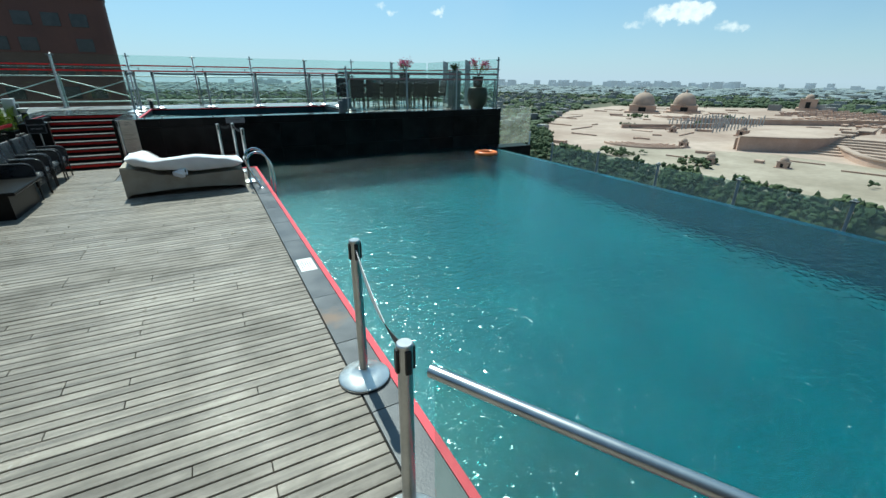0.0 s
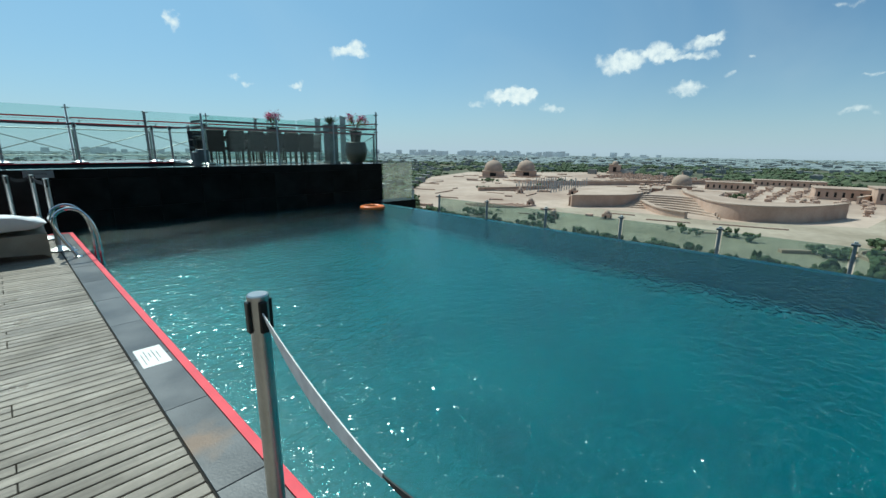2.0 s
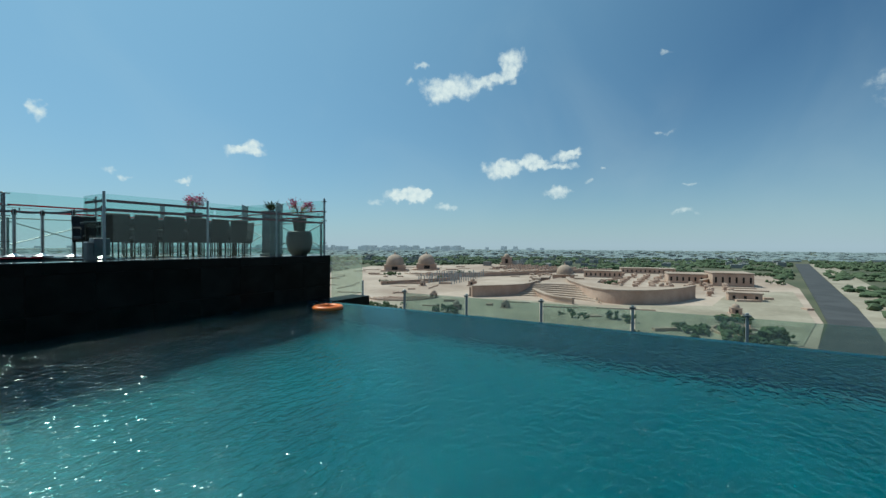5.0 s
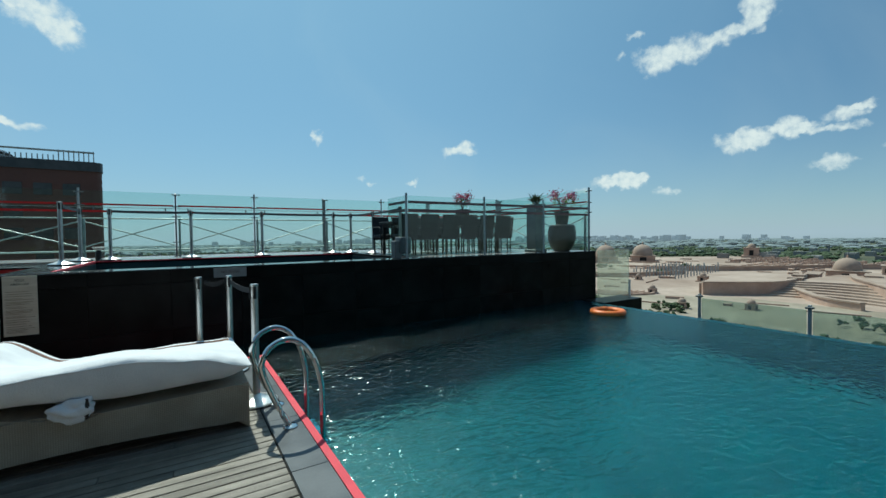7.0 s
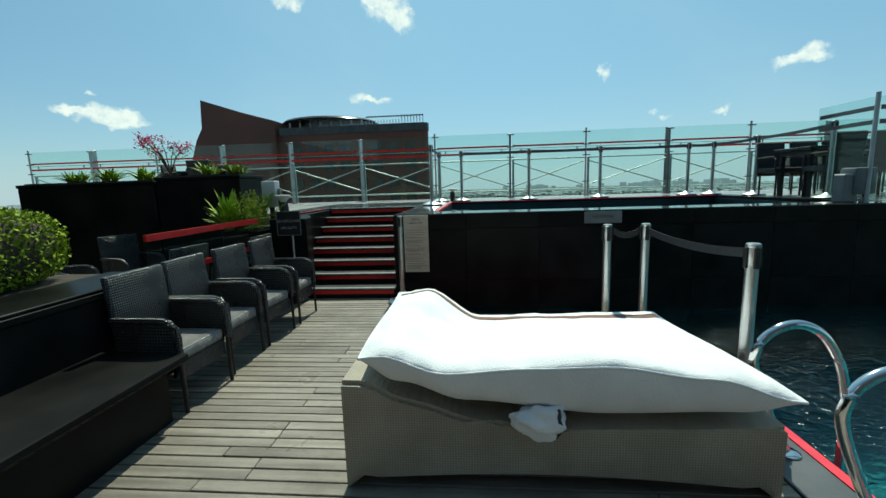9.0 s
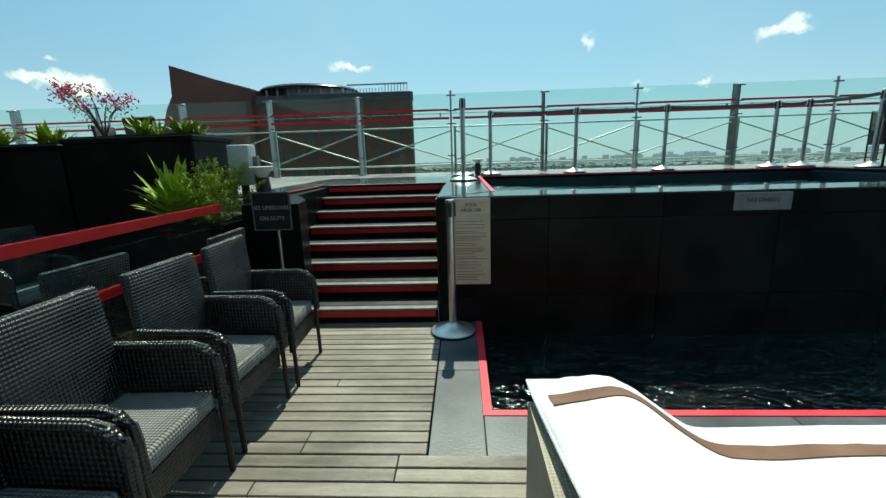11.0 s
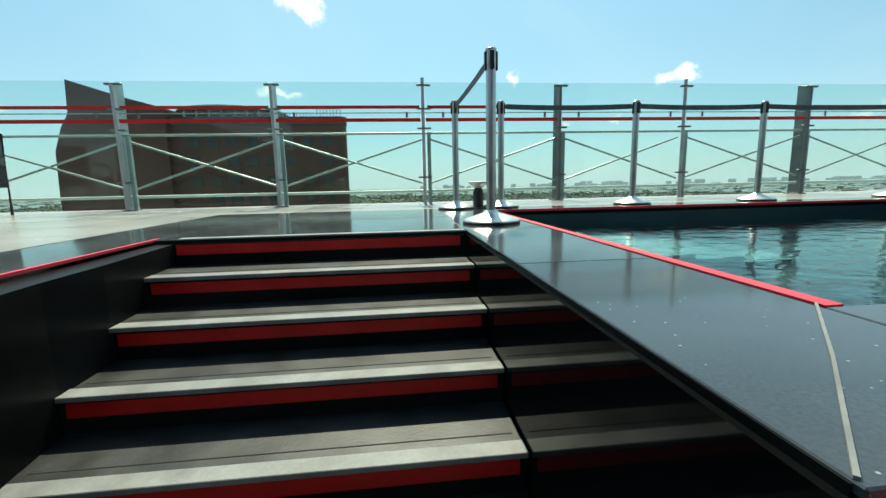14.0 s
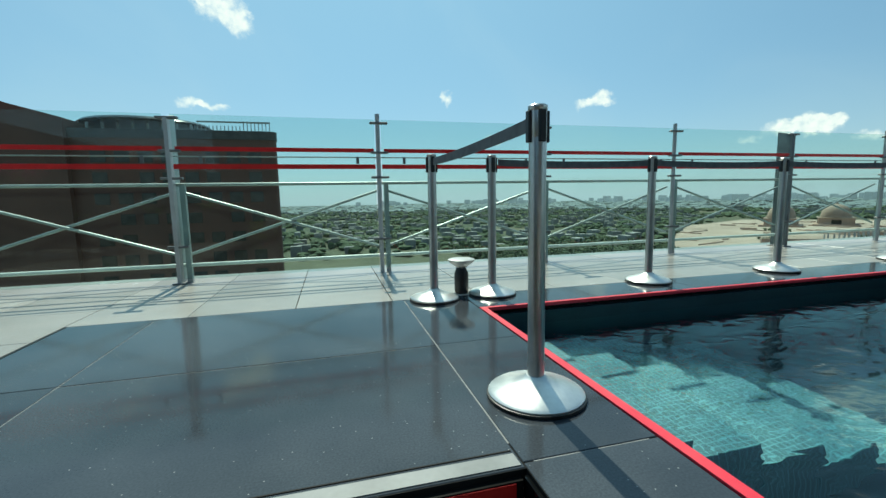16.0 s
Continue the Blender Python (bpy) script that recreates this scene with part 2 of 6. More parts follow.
def clear(name, tint, rough=0.0, veil=0.0):
    m = bpy.data.materials.new(name)
    m.use_nodes = True
    n, l = m.node_tree.nodes, m.node_tree.links
    n.remove(n["Principled BSDF"])
    tr, gl, mx, fr = n.new("ShaderNodeBsdfTransparent"), n.new("ShaderNodeBsdfGlossy"), n.new("ShaderNodeMixShader"), n.new("ShaderNodeLayerWeight")
    tr.inputs["Color"].default_value = (*tint, 1)
    gl.inputs["Roughness"].default_value = rough
    fr.inputs["Blend"].default_value = 0.5
    pw = n.new("ShaderNodeMath")
    pw.operation = "POWER"
    l.new(fr.outputs["Facing"], pw.inputs[0])
    pw.inputs[1].default_value = 4.0
    ml = n.new("ShaderNodeMath")
    ml.operation = "MULTIPLY_ADD"
    l.new(pw.outputs[0], ml.inputs[0])
    ml.inputs[1].default_value, ml.inputs[2].default_value = 0.35, 0.025
    l.new(ml.outputs[0], mx.inputs[0]), l.new(tr.outputs[0], mx.inputs[1]), l.new(gl.outputs[0], mx.inputs[2])
    out = mx.outputs[0]
    if veil:      # dust and dried water marks
        dust, mv, sp = n.new("ShaderNodeBsdfTranslucent"), n.new("ShaderNodeMixShader"), n.new("ShaderNodeTexNoise")
        dust.inputs["Color"].default_value = (0.62, 0.62, 0.57, 1)
        sp.inputs["Scale"].default_value, sp.inputs["Detail"].default_value = 3.0, 6
        mo = n.new("ShaderNodeTexCoord")
        l.new(mo.outputs["Object"], sp.inputs["Vector"])
        amount = n.new("ShaderNodeMath")
        amount.operation = "MULTIPLY"
        l.new(sp.outputs["Fac"], amount.inputs[0])
        amount.inputs[1].default_value = veil * 2
        l.new(amount.outputs[0], mv.inputs[0]), l.new(out, mv.inputs[1]), l.new(dust.outputs[0], mv.inputs[2])
        out = mv.outputs[0]
    l.new(out, n["Material Output"].inputs["Surface"])
    return m


def weave(name, c1, c2, pitch, rough, depth=0.9, holes=0.0):
    """Woven strands: over-and-under relief, the shade of the gaps put into the colour."""
    m = surf(name, c1, c2, 4, rough, fine=0.2, bump_scale=90)
    n, l = m.node_tree.nodes, m.node_tree.links
    p = n["Principled BSDF"]
    tc = n.new("ShaderNodeTexCoord")
    waves = []
    for ax in "XYZ":
        w = n.new("ShaderNodeTexWave")
        w.bands_direction = ax
        w.inputs["Scale"].default_value = 0.314 / pitch
        w.inputs["Distortion"].default_value = 0.4
        l.new(tc.outputs["Object"], w.inputs["Vector"])
        waves.append(w.outputs["Fac"])
    s = n.new("ShaderNodeMath")
    l.new(waves[0], s.inputs[0]), l.new(waves[1], s.inputs[1])
    s2 = n.new("ShaderNodeMath")
    l.new(s.outputs[0], s2.inputs[0]), l.new(waves[2], s2.inputs[1])
    p.inputs["IOR"].default_value = 1.6
    strand, dim = n.new("ShaderNodeMapRange"), n.new("ShaderNodeMix")       # shade between the strands, put into the base colour
    strand.inputs["From Min"].default_value, strand.inputs["From Max"].default_value, strand.inputs["To Min"].default_value = 0.7, 1.7, 1.0 - 0.75 * depth
    l.new(s2.outputs[0], strand.inputs["Value"])
    dim.data_type, dim.blend_type = "RGBA", "MULTIPLY"
    dim.inputs["Factor"].default_value = 1.0
    base = p.inputs["Base Color"]
    l.new(base.links[0].from_socket, dim.inputs["A"]), l.new(strand.outputs["Result"], dim.inputs["B"])
    l.new(dim.outputs["Result"], base)
    b = n.new("ShaderNodeBump")
    b.inputs["Strength"].default_value, b.inputs["Distance"].default_value = depth, 0.004
    l.new(s2.outputs[0], b.inputs["Height"]), l.new(b.outputs["Normal"], p.inputs["Normal"])
    if holes:       # gaps between the strands
        low, cut = n.new("ShaderNodeMath"), n.new("ShaderNodeMath")
        low.operation, cut.operation = "MAXIMUM", "GREATER_THAN"
        l.new(waves[0], low.inputs[0]), l.new(waves[2], low.inputs[1])
        l.new(low.outputs[0], cut.inputs[0]), l.new(cut.outputs[0], p.inputs["Alpha"])
        cut.inputs[1].default_value = holes
    return m


M = {}
RUST = (0.25, -8.01)
M["plank"] = surf("weathered_teak", (0.14, 0.119, 0.096), (0.255, 0.222, 0.182), 2.5, 0.5, fine=0.25, bump=0.0025, bump_scale=45, vary=0.17, rvar=0.22, stretch=(0.5, 7, 7))
pn, pk = M["plank"].node_tree.nodes, M["plank"].node_tree.links
ppos, pnoise, pval, pmul, prough = (pn.new(k) for k in ("ShaderNodeNewGeometry", "ShaderNodeTexNoise", "ShaderNodeMapRange", "ShaderNodeMix", "ShaderNodeMapRange"))
pnoise.inputs["Scale"].default_value, pnoise.inputs["Detail"].default_value, pnoise.inputs["Roughness"].default_value = 1.1, 7, 0.65     # worn, polished patches; part of their sheen is put into the tone
pk.new(ppos.outputs["Position"], pnoise.inputs["Vector"])
for q, (lo_, hi_) in ((pval, (0.72, 1.34)), (prough, (0.68, 0.26))):
    pk.new(pnoise.outputs["Fac"], q.inputs["Value"])
    q.inputs["From Min"].default_value, q.inputs["From Max"].default_value = 0.36, 0.66
    q.inputs["To Min"].default_value, q.inputs["To Max"].default_value = lo_, hi_
pmul.data_type, pmul.blend_type = "RGBA", "MULTIPLY"
pmul.inputs["Factor"].default_value = 1.0
pbase, pr = pn["Principled BSDF"].inputs["Base Color"], pn["Principled BSDF"].inputs["Roughness"]
pk.new(pbase.links[0].from_socket, pmul.inputs["A"]), pk.new(pval.outputs["Result"], pmul.inputs["B"])
pk.new(pmul.outputs["Result"], pbase), pk.new(prough.outputs["Result"], pr)
M["dark"] = surf("dark_underlay", (0.012, 0.011, 0.01), (0.02, 0.018, 0.016), 4, 0.9)
M["coping"] = surf("grey_slate", (0.054, 0.06, 0.068), (0.108, 0.116, 0.124), 3, 0.4, fine=0.18, bump=0.001, bump_scale=70, vary=0.1)
cn, ck = M["coping"].node_tree.nodes, M["coping"].node_tree.links
rpos, rdist, rn, radd, rcut, rmix = (cn.new(k) for k in ("ShaderNodeNewGeometry", "ShaderNodeVectorMath", "ShaderNodeTexNoise", "ShaderNodeMath", "ShaderNodeMapRange", "ShaderNodeMix"))
rdist.operation, rdist.inputs[1].default_value = "DISTANCE", (RUST[0] * U, RUST[1] * U, 0)     # one rust stain
ck.new(rpos.outputs["Position"], rdist.inputs[0]), ck.new(rpos.outputs["Position"], rn.inputs["Vector"])
rn.inputs["Scale"].default_value, rn.inputs["Detail"].default_value = 9.0, 5
radd.operation = "MULTIPLY_ADD"
ck.new(rn.outputs["Fac"], radd.inputs[0]), ck.new(rdist.outputs["Value"], radd.inputs[2])
radd.inputs[1].default_value = -0.28
ck.new(radd.outputs[0], rcut.inputs["Value"])
rcut.inputs["From Min"].default_value, rcut.inputs["From Max"].default_value, rcut.inputs["To Min"].default_value, rcut.inputs["To Max"].default_value = -0.1, 0.06, 0.8, 0.0
rmix.data_type = "RGBA"
rbase = cn["Principled BSDF"].inputs["Base Color"]
ck.new(rcut.outputs["Result"], rmix.inputs["Factor"]), ck.new(rbase.links[0].from_socket, rmix.inputs["A"])
rmix.inputs["B"].default_value = (0.2, 0.12, 0.07, 1)
ck.new(rmix.outputs["Result"], rbase)
M["granite"] = surf("black_granite", (0.006, 0.006, 0.0058), (0.017, 0.0165, 0.0155), 2, 0.3, fine=0.3, bump_scale=160, vary=0.15, rvar=0.06, ior=1.16)
M["granite_mirror"] = surf("polished_black_granite", (0.003, 0.0035, 0.0035), (0.006, 0.0065, 0.0065), 2, 0.05, rvar=0.02, ior=1.3)
M["granite_floor"] = surf("blue_black_granite", (0.033, 0.038, 0.045), (0.06, 0.067, 0.075), 1.6, 0.1, fine=0.5, bump_scale=150, vary=0.12, rvar=0.04)
gn, gk = M["granite_floor"].node_tree.nodes, M["granite_floor"].node_tree.links
grit, gpos, gcut, gmix = gn.new("ShaderNodeTexVoronoi"), gn.new("ShaderNodeNewGeometry"), gn.new("ShaderNodeMapRange"), gn.new("ShaderNodeMix")
grit.inputs["Scale"].default_value = 30.0
gk.new(gpos.outputs["Position"], grit.inputs["Vector"])
gk.new(grit.outputs["Distance"], gcut.inputs["Value"])
gcut.inputs["From Min"].default_value, gcut.inputs["From Max"].default_value, gcut.inputs["To Min"].default_value, gcut.inputs["To Max"].default_value = 0.03, 0.08, 0.6, 0.0
gmix.data_type = "RGBA"
gbase = gn["Principled BSDF"].inputs["Base Color"]
gk.new(gcut.outputs["Result"], gmix.inputs["Factor"]), gk.new(gbase.links[0].from_socket, gmix.inputs["A"])
gmix.inputs["B"].default_value = (0.5, 0.5, 0.48, 1)
gk.new(gmix.outputs["Result"], gbase)
M["tread"] = surf("worn_granite_tread", (0.009, 0.0095, 0.01), (0.028, 0.0295, 0.031), 7, 0.42, ior=1.5, fine=0.45, bump=0.0006, bump_scale=110, vary=0.1)
M["nosing"] = surf("pale_nosing", (0.14, 0.142, 0.14), (0.22, 0.222, 0.218), 8, 0.6, fine=0.2, bump_scale=90)
M["red"] = surf("red_tape", (0.56, 0.009, 0.010), (0.68, 0.015, 0.014), 6, 0.45, fine=0.12, bump_scale=40)
M["tape_dull"] = surf("faded_tape", (0.22, 0.12, 0.12), (0.3, 0.17, 0.16), 6, 0.6)
M["red_edge"] = surf("faded_red_edge", (0.62, 0.022, 0.05), (0.72, 0.04, 0.066), 5, 0.5, fine=0.1, bump_scale=50)
M["steel"] = surf("brushed_steel", (0.42, 0.43, 0.43), (0.58, 0.58, 0.57), 5, 0.32, 1.0, fine=0.08, bump_scale=60)
M["chrome"] = surf("polished_steel", (0.6, 0.6, 0.6), (0.75, 0.75, 0.74), 5, 0.12, 1.0, rvar=0.05)
M["steel_base"] = surf("satin_steel", (0.6, 0.6, 0.58), (0.78, 0.78, 0.75), 9, 0.36, 0.9, fine=0.1, bump_scale=50)
M["galv"] = surf("painted_grey_metal", (0.36, 0.38, 0.38), (0.5, 0.52, 0.52), 4, 0.45, 0.3, fine=0.12, bump_scale=60)
M["galv_dark"] = surf("dark_grey_metal", (0.12, 0.13, 0.135), (0.19, 0.2, 0.2), 4, 0.45, 0.3, fine=0.12, bump_scale=60)
M["black"] = surf("black_plastic", (0.012, 0.012, 0.012), (0.022, 0.022, 0.022), 6, 0.4)
M["belt"] = surf("black_webbing", (0.02, 0.02, 0.022), (0.035, 0.035, 0.036), 30, 0.7)
M["belt_white"] = surf("white_webbing", (0.6, 0.58, 0.58), (0.75, 0.73, 0.73), 20, 0.7)
M["belt_grey"] = surf("grey_webbing", (0.1, 0.1, 0.1), (0.15, 0.15, 0.15), 20, 0.7)
M["beige"] = surf("beige_floor_tile", (0.31, 0.295, 0.268), (0.39, 0.372, 0.342), 1.2, 0.24, fine=0.1, bump_scale=60, vary=0.05)
M["pool"] = surf("teal_mosaic", (0.0003, 0.052, 0.062), (0.0006, 0.072, 0.083), 0.7, 0.4, fine=0.1, bump_scale=40)
M["pool_deep"] = surf("deep_teal_mosaic", (0.005, 0.023, 0.031), (0.011, 0.041, 0.051), 2.0, 0.4, fine=0.15, bump_scale=40)
M["pool_navy"] = surf("navy_mosaic", (0.0006, 0.014, 0.032), (0.001, 0.022, 0.044), 1.2, 0.4, fine=0.15, bump_scale=40)
M["pool2"] = surf("pale_teal_mosaic", (0.02, 0.075, 0.088), (0.05, 0.13, 0.14), 2.0, 0.4, fine=0.15, bump_scale=40)
mosaic = M["pool2"].node_tree.nodes
mlinks = M["pool2"].node_tree.links
grid = mosaic.new("ShaderNodeTexBrick")
grid.offset, grid.inputs["Scale"].default_value, grid.inputs["Mortar Size"].default_value = 0.0, 1.0, 0.003
grid.inputs["Brick Width"].default_value, grid.inputs["Row Height"].default_value = 0.032, 0.032
grid.inputs["Color1"].default_value, grid.inputs["Color2"].default_value, grid.inputs["Mortar"].default_value = (0.75, 0.8, 0.8, 1), (1.1, 1.1, 1.1, 1), (2.2, 2.1, 2.1, 1)
mlinks.new(mosaic.new("ShaderNodeTexCoord").outputs["Object"], grid.inputs["Vector"])
tint = mosaic.new("ShaderNodeMix")
tint.data_type, tint.blend_type = "RGBA", "MULTIPLY"
tint.inputs["Factor"].default_value = 1.0
base_in = mosaic["Principled BSDF"].inputs["Base Color"]
mlinks.new(base_in.links[0].from_socket, tint.inputs["A"]), mlinks.new(grid.outputs["Color"], tint.inputs["B"])
mlinks.new(tint.outputs["Result"], base_in)
M["water"] = water("pool_water", (0.5, 0.98, 1.0), 0.038, 7.6, 0.16, 1.14, 0.018)
M["water2"] = water("upper_pool_water", (0.85, 0.98, 0.99), 0.006, 6.0, 0.02)
M["glass"] = clear("green_tinted_glass", (0.85, 0.935, 0.915), 0.0, 0.005)
M["glass_dirty"] = clear("grimy_green_glass", (0.76, 0.84, 0.79), 0.1, 0.13)
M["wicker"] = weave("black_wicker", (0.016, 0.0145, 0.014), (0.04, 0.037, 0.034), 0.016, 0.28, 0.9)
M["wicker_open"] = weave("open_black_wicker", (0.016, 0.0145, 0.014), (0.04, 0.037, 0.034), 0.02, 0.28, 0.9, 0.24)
# black wicker again, paled so the seats carry their sun sheen
M["wicker_seat"] = weave("sunlit_black_wicker", (0.30, 0.285, 0.27), (0.46, 0.435, 0.415), 0.015, 0.3, 1.0)
M["leg_black"] = surf("black_metal", (0.02, 0.02, 0.02), (0.035, 0.035, 0.035), 6, 0.35, 0.5)
M["wicker_dark"] = weave("dark_bench_weave", (0.009, 0.009, 0.009), (0.018, 0.018, 0.018), 0.016, 0.6)
M["sling"] = clear("grey_mesh_sling", (0.35, 0.34, 0.34), 0.3, 0.2)
M["wicker_beige"] = weave("beige_resin_weave", (0.33, 0.28, 0.21), (0.43, 0.375, 0.29), 0.012, 0.6, 0.35)
M["towel"] = surf("white_towelling", (0.72, 0.72, 0.74), (0.8, 0.8, 0.81), 5, 0.9, fine=0.06, bump=0.003, bump_scale=120)
M["brown"] = surf("brown_stripe", (0.16, 0.08, 0.055), (0.22, 0.12, 0.08), 5, 0.9, bump=0.002, bump_scale=120)
M["white"] = surf("white_paint", (0.72, 0.72, 0.7), (0.82, 0.82, 0.8), 4, 0.5)
M["cream"] = surf("brushed_cream_plate", (0.58, 0.50, 0.37), (0.68, 0.60, 0.47), 3, 0.45, 0.0, fine=0.05, stretch=(1, 1, 12))
M["ink"] = surf("dark_ink", (0.03, 0.025, 0.02), (0.05, 0.04, 0.035), 9, 0.7)
M["print"] = surf("faded_brown_print", (0.2, 0.14, 0.08), (0.28, 0.2, 0.12), 40, 0.7)
M["letter"] = surf("dull_grey_lettering", (0.3, 0.3, 0.3), (0.4, 0.4, 0.4), 9, 0.6)
M["plate_grey"] = surf("dull_grey_plate", (0.17, 0.18, 0.18), (0.24, 0.25, 0.25), 5, 0.5, fine=0.1, bump_scale=60)
M["orange"] = surf("orange_ring", (0.75, 0.16, 0.03), (0.85, 0.22, 0.05), 4, 0.4)
M["leaf"] = surf("bright_leaf", (0.12, 0.23, 0.012), (0.30, 0.40, 0.03), 9, 0.6, fine=0.2, bump_scale=30)
M["leaf_hedge"] = surf("hedge_leaf", (0.13, 0.21, 0.006), (0.31, 0.38, 0.018), 12, 0.85, fine=0.2, bump_scale=40)
M["bloom"] = surf("pink_bloom", (0.55, 0.05, 0.16), (0.7, 0.14, 0.28), 9, 0.6)
M["bark"] = surf("bark", (0.06, 0.045, 0.03), (0.12, 0.09, 0.065), 12, 0.9, fine=0.3, bump=0.004)
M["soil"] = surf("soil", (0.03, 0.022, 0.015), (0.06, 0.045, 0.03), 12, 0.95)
M["ground"] = surf("scrub_ground", (0.05, 0.065, 0.03), (0.12, 0.115, 0.07), 0.006, 0.95, fine=0.35, bump_scale=0.05)
M["sand"] = surf("sandstone_paving", (0.32, 0.228, 0.175), (0.47, 0.365, 0.295), 0.012, 0.9, fine=0.22, bump_scale=0.12)
M["sand_pale"] = surf("pale_dry_ground", (0.27, 0.225, 0.165), (0.39, 0.33, 0.255), 0.02, 0.95, fine=0.25, bump_scale=0.2)
M["stone"] = surf("pink_sandstone", (0.40, 0.265, 0.20), (0.52, 0.37, 0.29), 0.05, 0.85, fine=0.15, bump_scale=0.6)
# both foliage greens are lightened, distance haze put into the tone
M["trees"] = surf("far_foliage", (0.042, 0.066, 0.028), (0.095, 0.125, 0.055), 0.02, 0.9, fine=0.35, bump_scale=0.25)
M["woods"] = surf("hazed_foliage", (0.05, 0.08, 0.036), (0.092, 0.118, 0.062), 0.01, 0.95, fine=0.35, bump_scale=0.1)
# pale blue-grey base colours hold the haze over the far land
M["far"] = surf("hazed_far_woods", (0.12, 0.15, 0.15), (0.16, 0.19, 0.18), 0.004, 1.0, fine=0.2, bump_scale=0.04)
M["far_town"] = surf("hazed_far_blocks", (0.3, 0.32, 0.34), (0.42, 0.44, 0.46), 0.01, 1.0)
for m, glow in (("far", (0.10, 0.125, 0.145, 1)), ("far_town", (0.15, 0.175, 0.2, 1))):     # horizon backdrop glows faintly in place of haze, without any lamp
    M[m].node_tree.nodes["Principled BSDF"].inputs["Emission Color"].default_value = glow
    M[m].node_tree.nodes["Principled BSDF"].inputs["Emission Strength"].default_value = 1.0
M["asphalt"] = surf("asphalt", (0.05, 0.05, 0.052), (0.075, 0.075, 0.078), 0.05, 0.9, fine=0.15, bump_scale=1.0)
M["town"] = surf("town_walls", (0.17, 0.165, 0.155), (0.31, 0.3, 0.285), 0.01, 0.9, vary=0.2)
M["tower"] = surf("brown_cladding", (0.10, 0.038, 0.028), (0.145, 0.056, 0.04), 0.08, 0.55, fine=0.12, bump_scale=1.5)
M["tower_dark"] = surf("dark_tinted_glazing", (0.02, 0.018, 0.018), (0.05, 0.045, 0.045), 0.5, 0.2)
M["concrete"] = surf("grey_concrete", (0.3, 0.3, 0.29), (0.42, 0.42, 0.41), 0.3, 0.8)


# ---- mesh helpers (plan units; part() turns them into metres) ----
def box(bm, x0, x1, y0, y1, z0, z1, bevel=0.0, seg=1):
    c = bmesh.ops.create_cube(bm, size=1.0)["verts"]
    bmesh.ops.scale(bm, vec=(x1 - x0, y1 - y0, z1 - z0), verts=c)
    bmesh.ops.translate(bm, vec=((x0 + x1) / 2, (y0 + y1) / 2, (z0 + z1) / 2), verts=c)
    if bevel:
        es = list({e for v in c for e in v.link_edges})
        bmesh.ops.bevel(bm, geom=es, offset=bevel, segments=seg, profile=0.5, affect="EDGES")
    return bm


def new_box(*args, **kw):
    return box(bmesh.new(), *args, **kw)


def tube(bm, pts, r, seg=10, cap=True):
    """A round bar along a line of points; r is one radius or one for each point."""
    pts = [Vector(p) for p in pts]
    rings = []
    for i, p in enumerate(pts):
        d = (pts[min(i + 1, len(pts) - 1)] - pts[max(i - 1, 0)]).normalized()
        side = d.cross(Vector((0, 0, 1))) if abs(d.z) < 0.9 else d.cross(Vector((0, 1, 0)))
        side.normalize()
        upv = side.cross(d)
        rad = r[i] if isinstance(r, (list, tuple)) else r
        rings.append([bm.verts.new(p + rad * (math.cos(2 * math.pi * k / seg) * side + math.sin(2 * math.pi * k / seg) * upv)) for k in range(seg)])
    for a, b in zip(rings, rings[1:]):
        for k in range(seg):
            bm.faces.new((a[k], a[(k + 1) % seg], b[(k + 1) % seg], b[k]))
    if cap:
        bm.faces.new(rings[0][::-1]), bm.faces.new(rings[-1])
    return bm


def lathe(bm, prof, seg=24, at=(0, 0, 0)):
    rings = []
    for r, z in prof:
        rings.append([bm.verts.new((at[0] + r * math.cos(2 * math.pi * k / seg), at[1] + r * math.sin(2 * math.pi * k / seg), at[2] + z)) for k in range(seg)])
    for a, b in zip(rings, rings[1:]):
        for k in range(seg):
            bm.faces.new((a[k], a[(k + 1) % seg], b[(k + 1) % seg], b[k]))
    bm.faces.new(rings[0][::-1]), bm.faces.new(rings[-1])
    return bm


def ribbon(bm, pts, w, up=(0, 0, 1), th=0.003):
    """A flat band along points, w high along up."""
    up = Vector(up)
    rows = []
    for i, p in enumerate(pts):
        p = Vector(p)
        d = (Vector(pts[min(i + 1, len(pts) - 1)]) - Vector(pts[max(i - 1, 0)])).normalized()
        s = d.cross(up).normalized() * th / 2
        h = up * (w[i] if isinstance(w, list) else w) / 2
        rows.append([bm.verts.new(p + s + h), bm.verts.new(p - s + h), bm.verts.new(p - s - h), bm.verts.new(p + s - h)])
    for a, b in zip(rows, rows[1:]):
        for k in range(4):
            bm.faces.new((a[k], a[(k + 1) % 4], b[(k + 1) % 4], b[k]))
    bm.faces.new(rows[0][::-1]), bm.faces.new(rows[-1])
    return bm


def mesh_of(name, bm, material, smooth=False):
    bmesh.ops.recalc_face_normals(bm, faces=bm.faces)
    bmesh.ops.scale(bm, vec=(U, U, U), verts=bm.verts)
    me = bpy.data.meshes.new(name)
    bm.to_mesh(me)
    bm.free()
    me.materials.append(material)
    if smooth:
        me.polygons.foreach_set("use_smooth", [True] * len(me.polygons))
        me.set_sharp_from_angle(angle=radians(40))
    return me


def part(name, bm, material, parent=None, label="", smooth=False):
    ob = new(name, mesh_of(name, bm, material, smooth))
    ob.parent = parent
    ob.visible_shadow = name != "glass_panel"
    return tagged(ob, label)


def at(x, y, z, rz=0):
    return pose(x * U, y * U, z * U, 0, 0, rz)


